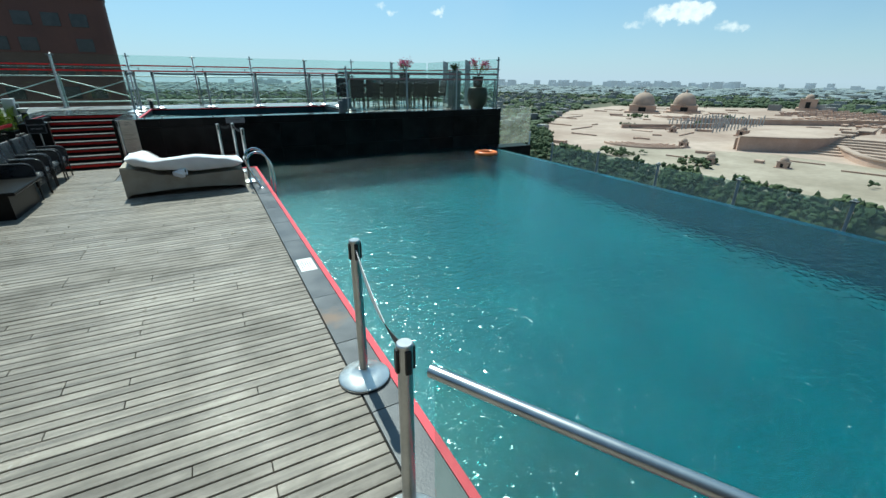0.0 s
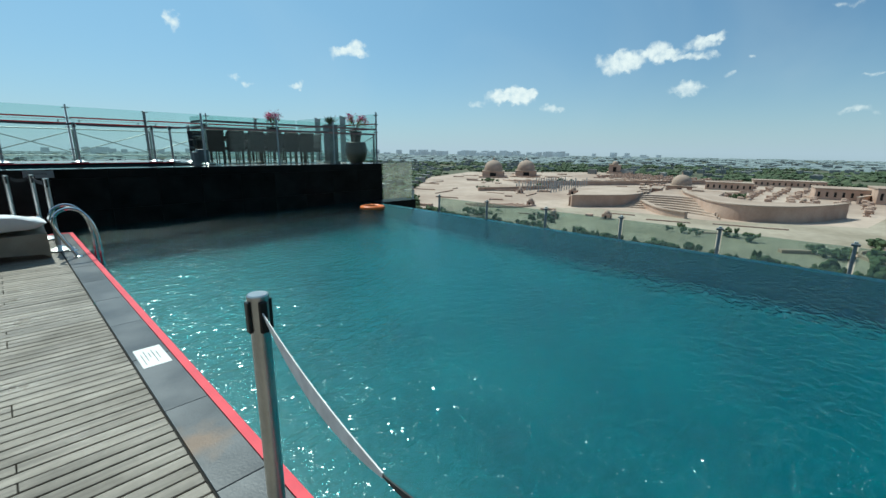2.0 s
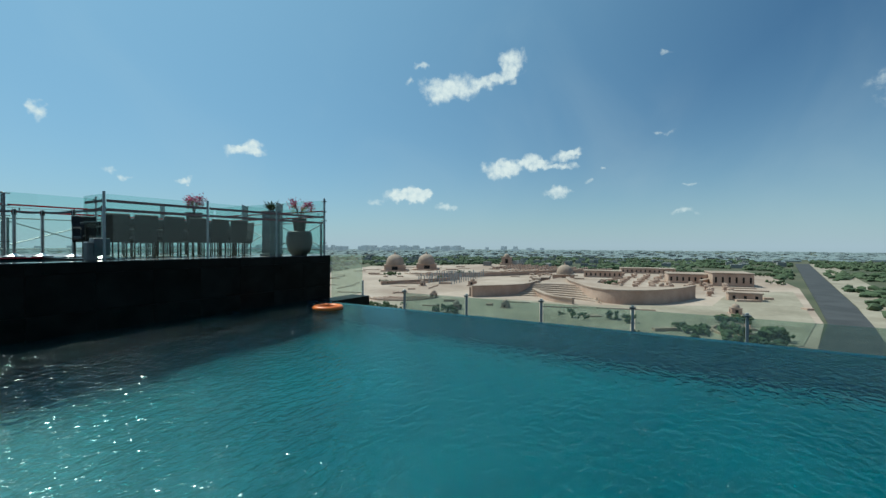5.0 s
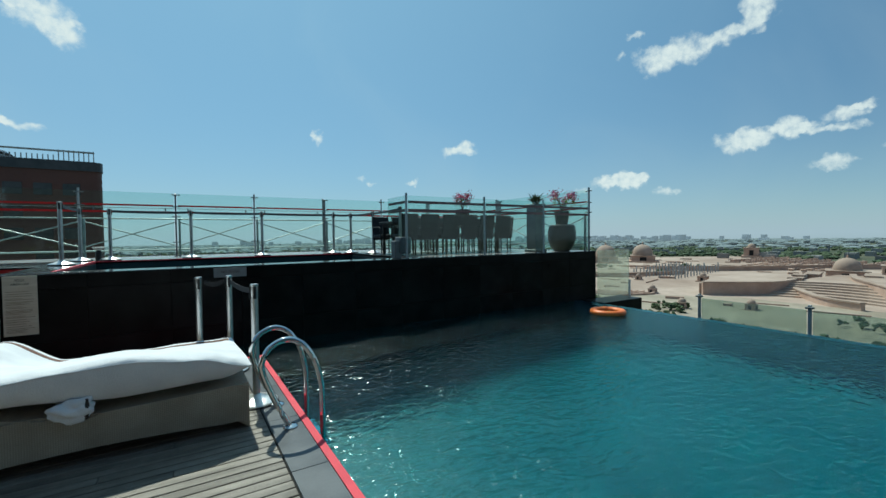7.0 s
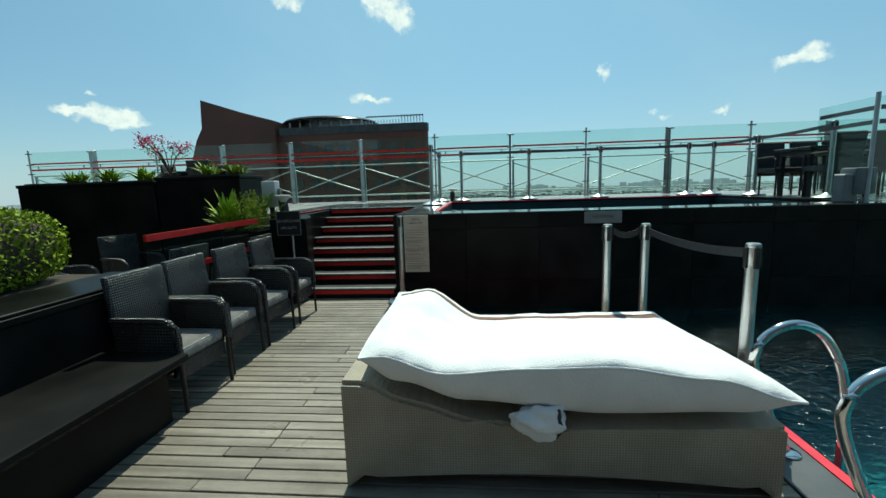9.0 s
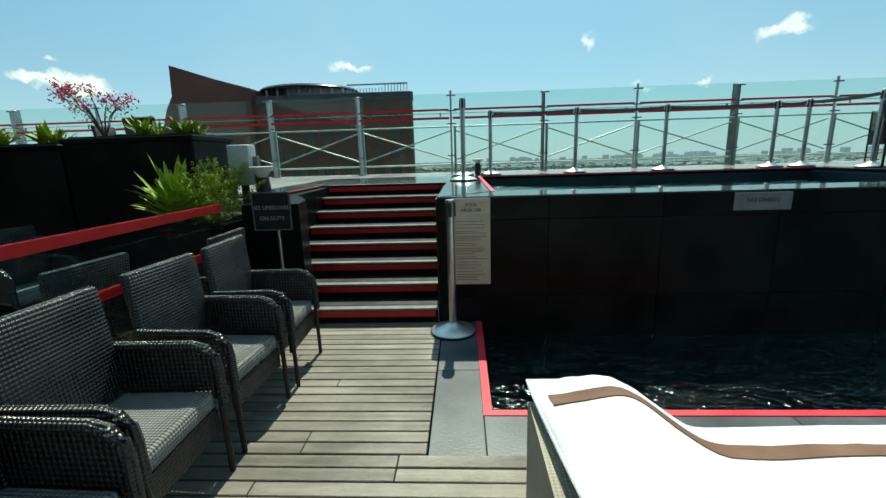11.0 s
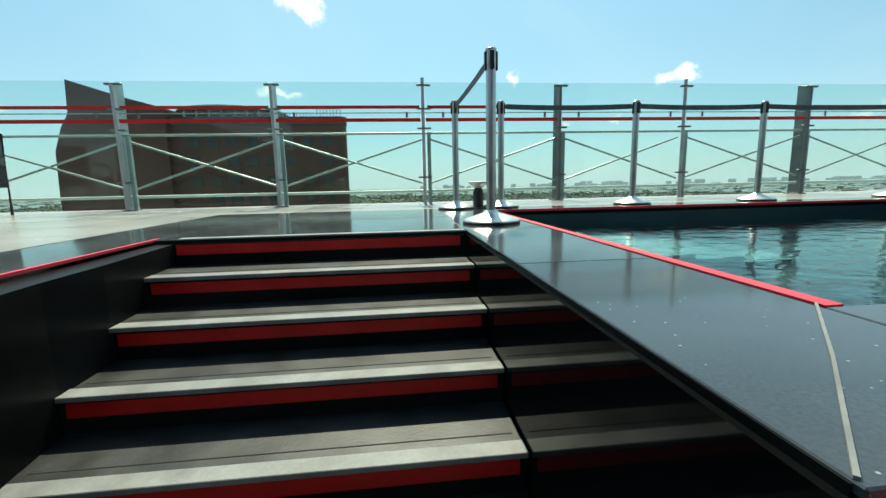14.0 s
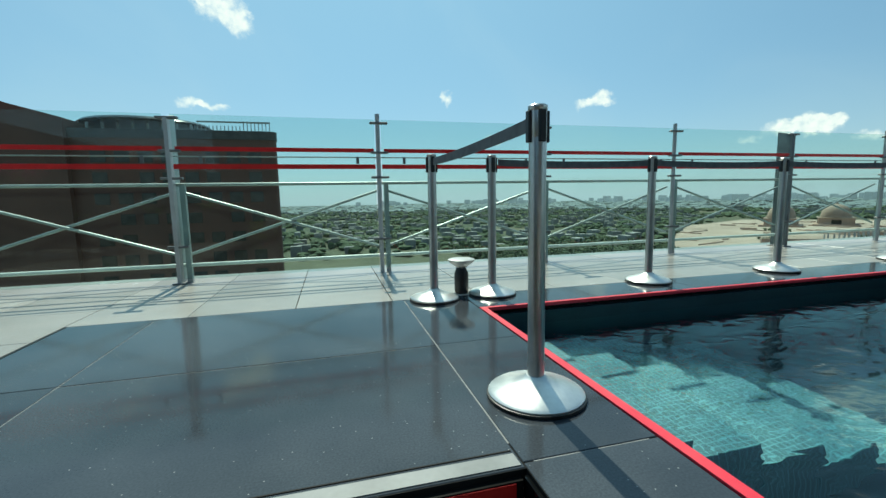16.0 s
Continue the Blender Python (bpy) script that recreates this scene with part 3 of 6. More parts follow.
def thing(name, x, y, z, label, category, group="", rz=0):
    ob = new(name)
    ob.empty_display_size = 0.1
    ob.matrix_basis = at(x, y, z, rz)
    return tagged(ob, label, category, group)


def structure(name, bm, material, label="", smooth=False):
    return tagged(part(name, bm, material, None, "", smooth), label, "", "", "structure")


def piece(name, me, parent, x, y, z):
    ob = new(name, me)
    ob.parent = parent
    ob.location = (x * U, y * U, z * U)
    return ob


rng = random.Random(5)
PLAT = 0.95      # height of the upper terrace
WATER = -0.12    # lower pool
LIP = 6.95       # overflow edge of the lower pool

# ---- lower deck, coping, lower pool ----
floor = structure("floor", box(new_box(-7.5, 0.2, -14.5, -1.5, -0.3, -0.03), -7.5, -2.0, -1.5, 0.0, -0.3, -0.03), M["dark"], "weathered grey timber pool deck")
coping = structure("coping", box(box(new_box(0.2, 0.42, -14.5, -1.22, -1.4, -0.012), -1.98, -1.73, -1.2, 0.0, -1.4, -0.012), -1.98, 0.42, -1.5, -1.2, -1.4, -0.012),
                   M["dark"], "grey slate pool coping")
red = structure("trim", box(box(new_box(0.42, 0.468, -14.5, -1.2, -0.2, 0.004), -1.732, 0.468, -1.2, -1.155, -0.2, 0.004), -1.732, -1.687, -1.155, -0.0, -0.2, 0.004, 0.0),
                M["red_edge"], "red painted edge strip along the pool coping")
b = new_box(-1.75, LIP, -14.5, 0, -1.5, -1.4)
box(b, 0.30, 0.44, -14.5, -1.2, -1.4, -0.2), box(b, -1.74, 0.44, -1.34, -1.18, -1.4, -0.2), box(b, -1.9, -1.71, -1.3, 0, -1.4, -0.2)
box(b, 0.3, LIP + 0.2, -14.6, -14.5, -1.5, 0)
structure("pool_lip", new_box(LIP, LIP + 0.2, -14.5, 0.0, -1.5, WATER - 0.012), M["pool_navy"], "dark blue tiled overflow edge of the lower pool")
structure("pool_basin", b, M["pool"], "teal tiled basin of the lower pool")
b = bmesh.new()
v = [b.verts.new(p) for p in ((0.45, -14.5, WATER), (LIP + 0.16, -14.5, WATER), (LIP + 0.16, 0, WATER), (-1.70, 0, WATER), (-1.70, -1.17, WATER), (0.45, -1.17, WATER))]
b.faces.new(v)
wat = structure("water", b, M["water"], "rippled turquoise pool water sparkling in the sun")
wat.visible_shadow = False
# overflow trough and building side
b = new_box(LIP + 0.2, 8.5, -14.5, 0.3, -1.3, -1.1)
box(b, 8.4, 8.55, -14.5, 5.2, -50, -0.52)
structure("trough", b, M["granite"], "dark overflow trough below the pool edge")

# ---- upper terrace block ----
SX1, N, TR, RI = -2.0, 8, 0.255, PLAT / 8
SXL = [-3.01, -3.05, -3.17, -3.31, -3.33, -3.33, -3.345, -3.36]   # left ends of the steps
wallb = new_box(SX1, 7.6, 0.03, 0.3, -1.4, PLAT - 0.04)
box(wallb, SX1, SX1 + 0.2, 0.3, 1.78, -0.3, PLAT - 0.04)
structure("wall_terrace", wallb, M["granite"], "black polished granite wall of the upper pool")
b = new_box(-1.55, 3.1, 0.35, 3.3, -0.3, -0.1)
box(b, -1.75, -1.55, 0.3, 3.5, -0.3, PLAT - 0.05), box(b, 3.1, 3.3, 0.3, 3.5, -0.3, PLAT - 0.05), box(b, -1.55, 3.1, 3.25, 3.5, -0.3, PLAT - 0.05), box(b, -1.55, 3.1, 0.3, 0.42, -0.3, PLAT - 0.05)
structure("upper_basin", b, M["pool_deep"], "deep teal mosaic basin of the upper pool")
b = bmesh.new()
for i in range(5):
    box(b, -1.55 + i * 0.32, -1.23 + i * 0.32, 2.03, 3.25, -0.1, 0.66 - 0.16 * i, 0.004)
structure("upper_pool_steps", b, M["pool2"], "pale teal mosaic steps inside the upper pool")
b = bmesh.new()
b.faces.new([b.verts.new(p) for p in ((-1.57, 0.40, 0.82), (3.12, 0.40, 0.82), (3.12, 3.27, 0.82), (-1.57, 3.27, 0.82))])
wat2 = structure("upper_water", b, M["water2"], "clear still water of the raised upper pool")
wat2.visible_shadow = False
terr = box(new_box(-12, -3.9, 0.5, 5.2, -0.3, PLAT - 0.02), -3.9, 3.3, 3.62, 5.2, -0.3, PLAT - 0.02)
box(terr, 3.3, 7.6, 0.3, 5.2, -0.3, PLAT - 0.02), box(terr, -3.9, -3.46, 0.5, 3.62, -0.3, PLAT - 0.02 - 0.03), box(terr, -3.46, SX1, 1.82, 3.62, -0.3, PLAT - 0.05), box(terr, SX1 + .2, -1.75, 0.3, 3.62, -0.3, PLAT - 0.05)
floor_upper = structure("floor_upper", terr, M["beige"], "pale beige tiled upper terrace floor")
# ---- stairs ----
stairs = thing("stairs", 0, 0, 0, "black granite steps with grey treads and red striped risers", "stairs")
for i in range(N):
    y0, xl, xr = i * TR - 0.012, SXL[i], SX1 - 0.016
    part("riser", new_box(xl, xr, y0, y0 + 0.03, i * RI, (i + 1) * RI - 0.02), M["granite"], stairs)
    part("tape", new_box(xl + 0.015, xr - 0.02, y0 - 0.003, y0, i * RI + 0.05, (i + 1) * RI - 0.024), M["red"], stairs, "red stripe on the riser")
    if i < N - 1:
        part("tread", new_box(SXL[i + 1], xr, y0 + 0.042, y0 + TR + 0.03, (i + 1) * RI - 0.03, (i + 1) * RI, 0.003), M["tread"], stairs, "worn grey granite tread")
        part("nosing", new_box(xl, xr, y0 - 0.018, y0 + 0.042, (i + 1) * RI - 0.014, (i + 1) * RI + 0.003, 0.002), M["nosing"], stairs, "pale non-slip nosing")
        part("groove", new_box(xl + 0.02, xr - 0.02, y0 + 0.075, y0 + 0.079, (i + 1) * RI, (i + 1) * RI + 0.0012), M["dark"], stairs, "thin dark groove")
plan = [(-3.44, N * TR - 0.012), (-3.44, -0.012)]
plan += [(SXL[i] - 0.001, i * TR - 0.012) for i in range(N)] + [(SXL[-1] - 0.001, N * TR - 0.012)]
b = bmesh.new()
lo_ring = [b.verts.new((x, y, -0.1)) for x, y in plan]
hi_ring = [b.verts.new((x, y, PLAT - 0.02)) for x, y in plan]
b.faces.new(lo_ring[::-1]), b.faces.new(hi_ring)
for i in range(len(plan)):
    j = (i + 1) % len(plan)
    b.faces.new((lo_ring[i], lo_ring[j], hi_ring[j], hi_ring[i]))
structure("wall_stair_cheek", b, M["granite"], "black granite side wall of the steps")


# ---- posts with belts ----
def stanchion(x, y, z, group, label="brushed steel queue post on a domed round base"):
    s = thing("stanchion", x, y, z, label, "stanchion", group)
    part("base", lathe(bmesh.new(), [(0.155, 0.0), (0.16, 0.006), (0.16, 0.018), (0.15, 0.026), (0.09, 0.045), (0.045, 0.062), (0.032, 0.075)], 32), M["steel_base"], s, smooth=True)
    part("base_ring", lathe(bmesh.new(), [(0.157, -0.0), (0.165, 0.002), (0.165, 0.012), (0.157, 0.014)], 32), M["black"], s, "black rubber rim")
    part("pole", lathe(bmesh.new(), [(0.028, 0.06), (0.028, 0.85)], 20), M["steel"], s, smooth=True)
    head = part("head", lathe(bmesh.new(), [(0.028, 0.85), (0.029, 0.853), (0.029, 0.925), (0.029, 0.93)], 20), M["steel"], s, "steel belt cassette", smooth=True)
    part("cap", lathe(bmesh.new(), [(0.029, 0.93), (0.031, 0.934), (0.031, 0.946), (0.027, 0.95)], 20), M["steel"], head, "steel cap", smooth=True)
    for k in range(4):
        a = math.pi / 2 * k
        c, sn = math.cos(a), math.sin(a)
        bm = new_box(-0.012, 0.012, 0.024, 0.037, 0.835, 0.932, 0.003)
        bmesh.ops.rotate(bm, verts=bm.verts, cent=(0, 0, 0), matrix=Matrix.Rotation(a, 3, "Z"))
        part("clip", bm, M["black"], head)
    return s


def belt(p, q, material, sag, label, w=0.045, group="belts"):
    """A belt between two post heads."""
    p, q = Vector(p), Vector(q)
    pts = [p.lerp(q, i / 14) + Vector((0, 0, -4 * sag * (i / 14) * (1 - i / 14))) for i in range(15)]
    mid = p.lerp(q, 0.5)
    bm = ribbon(bmesh.new(), [pt - mid for pt in pts], w)
    ob = part("belt", bm, material, None, "", False)
    ob.matrix_basis = at(*mid)
    return tagged(ob, label, "belt", group)


HEAD = 0.9
S_A, S_A2, S_B, S_C = (0.27, -8.83, 0), (0.12, -9.87, 0), (-1.90, -0.185, 0), (-1.80, 2.13, PLAT)
UP = [(-1.80, 3.57), (-1.38, 3.59), (-0.10, 3.58), (1.22, 3.6), (2.8, 3.62), (3.2, 3.55), (3.42, 2.7), (3.3, 1.07)]
LG = [(-0.15, -1.58), (0.11, -1.58), (0.2, -2.6)]
for p in (S_A, S_A2):
    stanchion(*p, "posts along the lower pool")
stanchion(*S_B, "posts along the lower pool", "brushed steel queue post standing before the pool rules sign")
stanchion(*S_C, "posts round the upper pool")
for x, y in UP:
    stanchion(x, y, PLAT, "posts round the upper pool")
for x, y in LG:
    stanchion(x, y, 0, "posts by the pool ladder")


def link(p, q, z, material, sag, label):
    p, q = Vector((*p[:2], z + HEAD)), Vector((*q[:2], z + HEAD))
    d = (q - p).normalized() * 0.045
    belt(p + d, q - d, material, sag, label)


p, q = Vector((*S_A[:2], HEAD)), Vector((*S_A2[:2], HEAD))
tb = thing("belt", *p, "twisted belt sagging between two posts, white side and black back", "belt", "belts")
sagged = [(q - p) * (0.04 + 0.92 * i / 24) + Vector((0, 0, -0.32 * (i / 24) * (1 - i / 24))) for i in range(25)]
part("white_side", ribbon(bmesh.new(), sagged[:18], [0.004 + 0.046 * math.sin(math.pi * i / 17.5) ** 0.8 for i in range(18)]), M["belt_white"], tb, "white webbing")
part("black_back", ribbon(bmesh.new(), sagged[17:], [0.004 + 0.042 * (i / 7) for i in range(8)]), M["belt"], tb, "black webbing")
link(S_C, UP[0], PLAT, M["belt_grey"], 0.01, "grey belt pulled tight between two queue posts")
for p, q in zip(UP[1:], UP[2:]):
    link(p, q, PLAT, M["belt_grey"], 0.012, "grey belt pulled tight between two queue posts")
for p, q in zip(LG, LG[1:]):
    link(p, q, 0, M["belt"], 0.03, "black belt hanging between posts beside the ladder")


# ---- perimeter fence ----
def fence_bay(x0, x1, y, z, tall, rz=0, dark=False):
    """One bay: end post at its start, glass, red tapes, rails and crossed braces. Runs along local +x."""
    L = x1 - x0
    f = thing("fence_bay", x0, y, z, "glass fence bay with steel cross braces and two red tapes", "fence", "bays of the terrace fence", rz)
    h = 1.38
    if tall:
        bm = new_box(-0.016, 0.016, -0.03, 0.16, 0.0, h + 0.02, 0.003)
        for q in bm.verts:
            if q.co.z > h - 0.1 and q.co.y < 0.05:
                q.co.z -= 0.05
        part("post", bm, M["galv_dark"] if dark else M["galv"], f, "flat grey steel fin post with a slanted top")
        part("foot_plate", new_box(-0.05, 0.05, -0.05, 0.18, 0.0, 0.012, 0.003), M["galv_dark"], f)
    else:
        part("post", tube(bmesh.new(), [(0, 0, 0), (0, 0, h + 0.05)], 0.02, 10), M["galv"], f, "slim round steel post", True)
    part("brace_post", new_box(0.045, 0.085, 0.02, 0.06, 0.0, 0.83), M["galv"], f)
    for zz in (0.3, 0.86, 1.08, h - 0.04):
        part("clamp", new_box(-0.07, 0.09, -0.028, 0.012, zz, zz + 0.02, 0.004), M["galv_dark"], f)
    part("glass_panel", new_box(0.03, L - 0.03, -0.006, 0.006, 0.04, h), M["glass"], f, "green tinted clear glass panel")
    part("tape", new_box(0.05, L - 0.04, -0.014, -0.008, 1.09, 1.125), M["red"], f, "red tape across the glass")
    part("tape", new_box(0.03, L - 0.03, -0.014, -0.008, 0.945, 0.985), M["red"], f, "red tape across the glass")
    part("wire", tube(bmesh.new(), [(0.02, 0.03, 1.05), (L, 0.03, 1.05)], 0.006, 6), M["galv"], f, "thin steel wire")
    part("top_rail", tube(bmesh.new(), [(0.02, 0.04, 0.82), (L, 0.04, 0.82)], 0.014, 8), M["galv"], f, "", True)
    part("bottom_rail", tube(bmesh.new(), [(0.02, 0.04, 0.15), (L, 0.04, 0.15)], 0.016, 8), M["white"], f, "pale bottom rail", True)
    part("brace", tube(bmesh.new(), [(0.08, 0.05, 0.75), (L - 0.02, 0.05, 0.24)], 0.012, 8), M["galv"], f, "", True)
    part("brace", tube(bmesh.new(), [(0.08, 0.065, 0.24), (L - 0.02, 0.065, 0.75)], 0.012, 8), M["galv"], f, "", True)
    for xx in (0.22, L - 0.2):
        part("tag", new_box(xx, xx + 0.025, -0.02, -0.014, 0.99, 1.05), M["galv_dark"], f)
    return f


POSTS = [(-11.8, 0), (-10.2, 1), (-8.55, 0), (-6.95, 1), (-5.31, 1), (-3.68, 1), (-2.0, 0), (-0.36, 1), (1.24, 0), (2.94, 1), (4.55, 0), (6.1, 1), (7.55, 0)]
for (x0, tall), (x1, _) in zip(POSTS, POSTS[1:]):
    fence_bay(x0, x1, 4.8, PLAT, tall, dark=x0 in (2.94, -0.36))
for y0, y1 in ((0.1, 1.7), (1.7, 3.2), (3.2, 4.75)):
    f = fence_bay(7.55, 7.55 + y1 - y0, y0, PLAT, y0 > 1, rz=90)


# ---- glass screen of the dining terrace ----
def screen(x0, y0, L, rz, h, tapes=True):
    s = thing("glass_screen", x0, y0, PLAT, "tall frosted green glass screen with red tapes", "glass screen", "screens round the dining terrace", rz)
    part("post", tube(bmesh.new(), [(0, 0, 0), (0, 0, h + 0.04)], 0.02, 10), M["galv"], s, "", True)
    part("glass_panel", new_box(0.03, L - 0.02, -0.006, 0.006, 0.03, h), M["glass"], s, "grimy green glass panel")
    for zz in (0.79, 0.93):
        part("tape", new_box(0.03, L - 0.02, -0.012, -0.008, zz, zz + 0.045), M["tape_dull"], s, "faded tape across the glass")
    return s


for x0, x1 in ((2.95, 4.6), (4.6, 6.15), (6.15, 7.55)):
    screen(x0, 0.12, x1 - x0, 0, 1.06)
screen(2.95, 0.12, 0.75, 90, 1.06)
part("corner_post", tube(bmesh.new(), [(0, 0, 0), (0, 0, 1.42)], 0.022, 10), M["galv_dark"], thing("fence_post", 7.56, 0.1, PLAT, "dark round corner post of the glass screen", "post"), "", True)
# low glass by the corner of the pool
s = thing("glass_screen", 7.66, -0.05, -0.12, "low clear glass panel beside the terrace corner", "glass screen")
part("glass_panel", new_box(0, 1.15, -0.006, 0.006, 0, 1.08), M["glass_dirty"], s)
part("post", new_box(1.15, 1.19, -0.02, 0.02, -0.3, 0.35), M["white"], s)
s = thing("granite_ledge", 7.15, -0.62, -0.5, "dark granite ledge at the end of the overflow edge", "ledge")
part("slab", new_box(0, 1.3, 0, 0.56, 0, 0.39, 0.01), M["granite"], s)

# balustrade beyond the overflow edge
yy = -2.1
while yy > -14.5:
    g = thing("glass_balustrade", 7.95, yy, -1.1, "weathered green glass balustrade panel with a short post", "balustrade", "balustrade below the overflow edge", -90)
    part("post", new_box(-0.022, 0.022, -0.02, 0.02, 0.0, 1.28, 0.004), M["galv"], g, "grey metal post")
    part("cap", new_box(-0.05, 0.05, -0.05, 0.03, 1.22, 1.25, 0.004), M["galv_dark"], g)
    part("glass_panel", new_box(0.04, 1.59, -0.006, 0.006, 0.0, 1.20), M["glass_dirty"], g, "grimy green glass")
    yy -= 1.63
# handrail at the start of the walk
r = thing("handrail", 0.16, -9.99, 0, "steel handrail on a clear glass panel", "handrail", rz=math.degrees(math.atan2(-0.73, 0.41)))
part("rail", tube(bmesh.new(), [(0, 0, 0.9), (0.95, 0, 0.9)], 0.022, 14), M["steel"], r, "", True)
part("glass_panel", new_box(0.02, 0.95, -0.006, 0.006, 0.02, 0.87), M["glass"], r)

# ---- ladder and life ring ----
lad = thing("pool_ladder", 0.33, -3.2, 0, "polished steel pool ladder with curved grab rails", "ladder")
for y in (0.0, 0.46):
    pts = [(0, y, 0), (-0.07, y, 0.14), (-0.14, y, 0.31), (-0.172, y, 0.41), (-0.175, y, 0.47), (-0.14, y, 0.55), (-0.07, y, 0.6), (0.01, y, 0.61),
           (0.09, y, 0.57), (0.15, y, 0.49), (0.19, y, 0.4), (0.215, y, 0.28), (0.225, y, 0.1), (0.225, y, -0.9)]
    fine = []
    for i in range(len(pts) - 1):
        a0, a1, a2, a3 = [Vector(pts[min(max(k, 0), len(pts) - 1)]) for k in (i - 1, i, i + 1, i + 2)]
        for k in range(4):
            s = k / 4
            fine.append(0.5 * (2 * a1 + (a2 - a0) * s + (2 * a0 - 5 * a1 + 4 * a2 - a3) * s * s + (3 * a1 - a0 - 3 * a2 + a3) * s ** 3))
    fine.append(Vector(pts[-1]))
    part("rail", tube(bmesh.new(), fine, 0.02, 12), M["chrome"], lad, "", True)
    part("flange", lathe(bmesh.new(), [(0.05, 0), (0.05, 0.008), (0.03, 0.02)], 20, (0, y, 0)), M["chrome"], lad, "round deck flange", True)
for z in (-0.25, -0.5, -0.75):
    part("step", new_box(0.2, 0.28, 0.0, 0.46, z, z + 0.03, 0.006), M["chrome"], lad)
bm = bmesh.new()
R, r0 = 0.25, 0.065
grid = [[bm.verts.new(((R + r0 * math.cos(2 * math.pi * j / 12)) * math.cos(2 * math.pi * i / 36), (R + r0 * math.cos(2 * math.pi * j / 12)) * math.sin(2 * math.pi * i / 36), r0 * 0.8 * math.sin(2 * math.pi * j / 12))) for j in range(12)] for i in range(36)]
for i in range(36):
    for j in range(12):
        bm.faces.new((grid[i][j], grid[(i + 1) % 36][j], grid[(i + 1) % 36][(j + 1) % 12], grid[i][(j + 1) % 12]))
ring = thing("life_ring", 6.27, -1.35, WATER + 0.03, "orange life ring floating on the pool", "life ring")
part("ring", bm, M["orange"], ring, "", True)

# ---- sun lounger ----
lo = thing("sun_lounger", -1.62, -3.06, 0, "beige woven sun lounger base with a thick white mattress", "sun lounger")


def wave(u):
    """Height of the lounger's side along its length 0..1."""
    pts = [(0, 0.48), (0.05, 0.48), (0.16, 0.40), (0.32, 0.325), (0.5, 0.29), (0.75, 0.30), (1.0, 0.315)]
    for (a, p), (b2, q) in zip(pts, pts[1:]):
        if u <= b2:
            k = (u - a) / (b2 - a)
            k = k * k * (3 - 2 * k)
            return p + (q - p) * k
    return pts[-1][1]


bm = bmesh.new()
L, W = 1.71, 1.24
prof = []
for i in range(25):
    u = i / 24
    zb = 0.0 if (u < 0.03 or u > 0.97) else 0.05 + 0.045 * math.sin(math.pi * u)
    prof.append((u * L, zb, wave(u)))
rows = []
for x, zb, zt in prof:
    rows.append([bm.verts.new((x, 0, zb)), bm.verts.new((x, 0, zt)), bm.verts.new((x, W, zt)), bm.verts.new((x, W, zb))])
for a, b2 in zip(rows, rows[1:]):
    for k in range(4):
        bm.faces.new((a[k], a[(k + 1) % 4], b2[(k + 1) % 4], b2[k]))
bm.faces.new(rows[0]), bm.faces.new(rows[-1])
bmesh.ops.bevel(bm, geom=[e2 for e2 in bm.edges if abs(e2.verts[0].co.x - e2.verts[1].co.x) > 0.01], offset=0.018, segments=2, affect="EDGES")
part("base", bm, M["wicker_beige"], lo, "beige woven resin base with a waved top", True)


def along(pts, u):
    """Smooth height through a few points along the length."""
    for (a, p), (b2, q) in zip(pts, pts[1:]):
        if u <= b2:
            k = (u - a) / (b2 - a)
            return p + (q - p) * k * k * (3 - 2 * k)
    return pts[-1][1]


SEAM_NEAR = [(0, 0.605), (0.05, 0.615), (0.2, 0.545), (0.4, 0.568), (0.58, 0.578), (0.8, 0.535), (1, 0.45)]
SEAM_FAR = [(0, 0.52), (0.12, 0.52), (0.32, 0.345), (0.6, 0.355), (1, 0.37)]
UNDER = [(0, 0.52), (0.1, 0.48), (0.25, 0.405), (0.58, 0.355), (0.88, 0.37), (1, 0.40)]


def mattress_point(u, v2, lift=0.0):
    """Top and bottom of the mattress at the shares u, v2 of its length and width."""
    du, dv = min(u, 1.0 - u) * L / 0.11, min(v2 + 0.05, 1.03 - v2) * W / 0.09
    e = max(0.0, min(1.0, du)) * max(0.0, min(1.0, dv))
    ed = math.sqrt(max(0.0, 1 - (1 - e) ** 2))
    w2 = min(1.0, max(0.0, v2))
    w2 = w2 * w2 * (3 - 2 * w2)
    pucker = (1 - min(1.0, min(du, dv) / 1.6)) * (0.012 * noise.noise((u * 34, v2 * 6, 2.2)) + 0.010 * noise.noise((u * 5, v2 * 28, 8.2)))
    n = pucker + 0.014 * noise.noise((u * 4 + v2 * 6, v2 * 2 - u, 3.3)) + 0.012 * noise.noise((u * 6, v2 * 5, 1.3)) + 0.005 * noise.noise((u * 15, v2 * 14, 4.1))
    edge = along(SEAM_NEAR, u) * (1 - w2) + along(SEAM_FAR, u) * w2
    under = min(edge - 0.015, along(UNDER, u) * (1 - w2) + (wave(u) + 0.002) * w2)
    fold = 0.045 * math.exp(-((u - 0.13) / 0.06) ** 2 - ((v2 - 0.72) / 0.25) ** 2) - 0.022 * math.exp(-((u - 0.2 + 0.1 * v2) / 0.02) ** 2 - ((v2 - 0.45) / 0.22) ** 2)
    inset = 0.09 * (1 - v2)
    x = 0.005 + inset + u * (L + 0.005 - inset)
    return (x, v2 * W, edge + (0.028 + n + fold) * ed + lift), (x, v2 * W, edge + (under - edge) * ed)


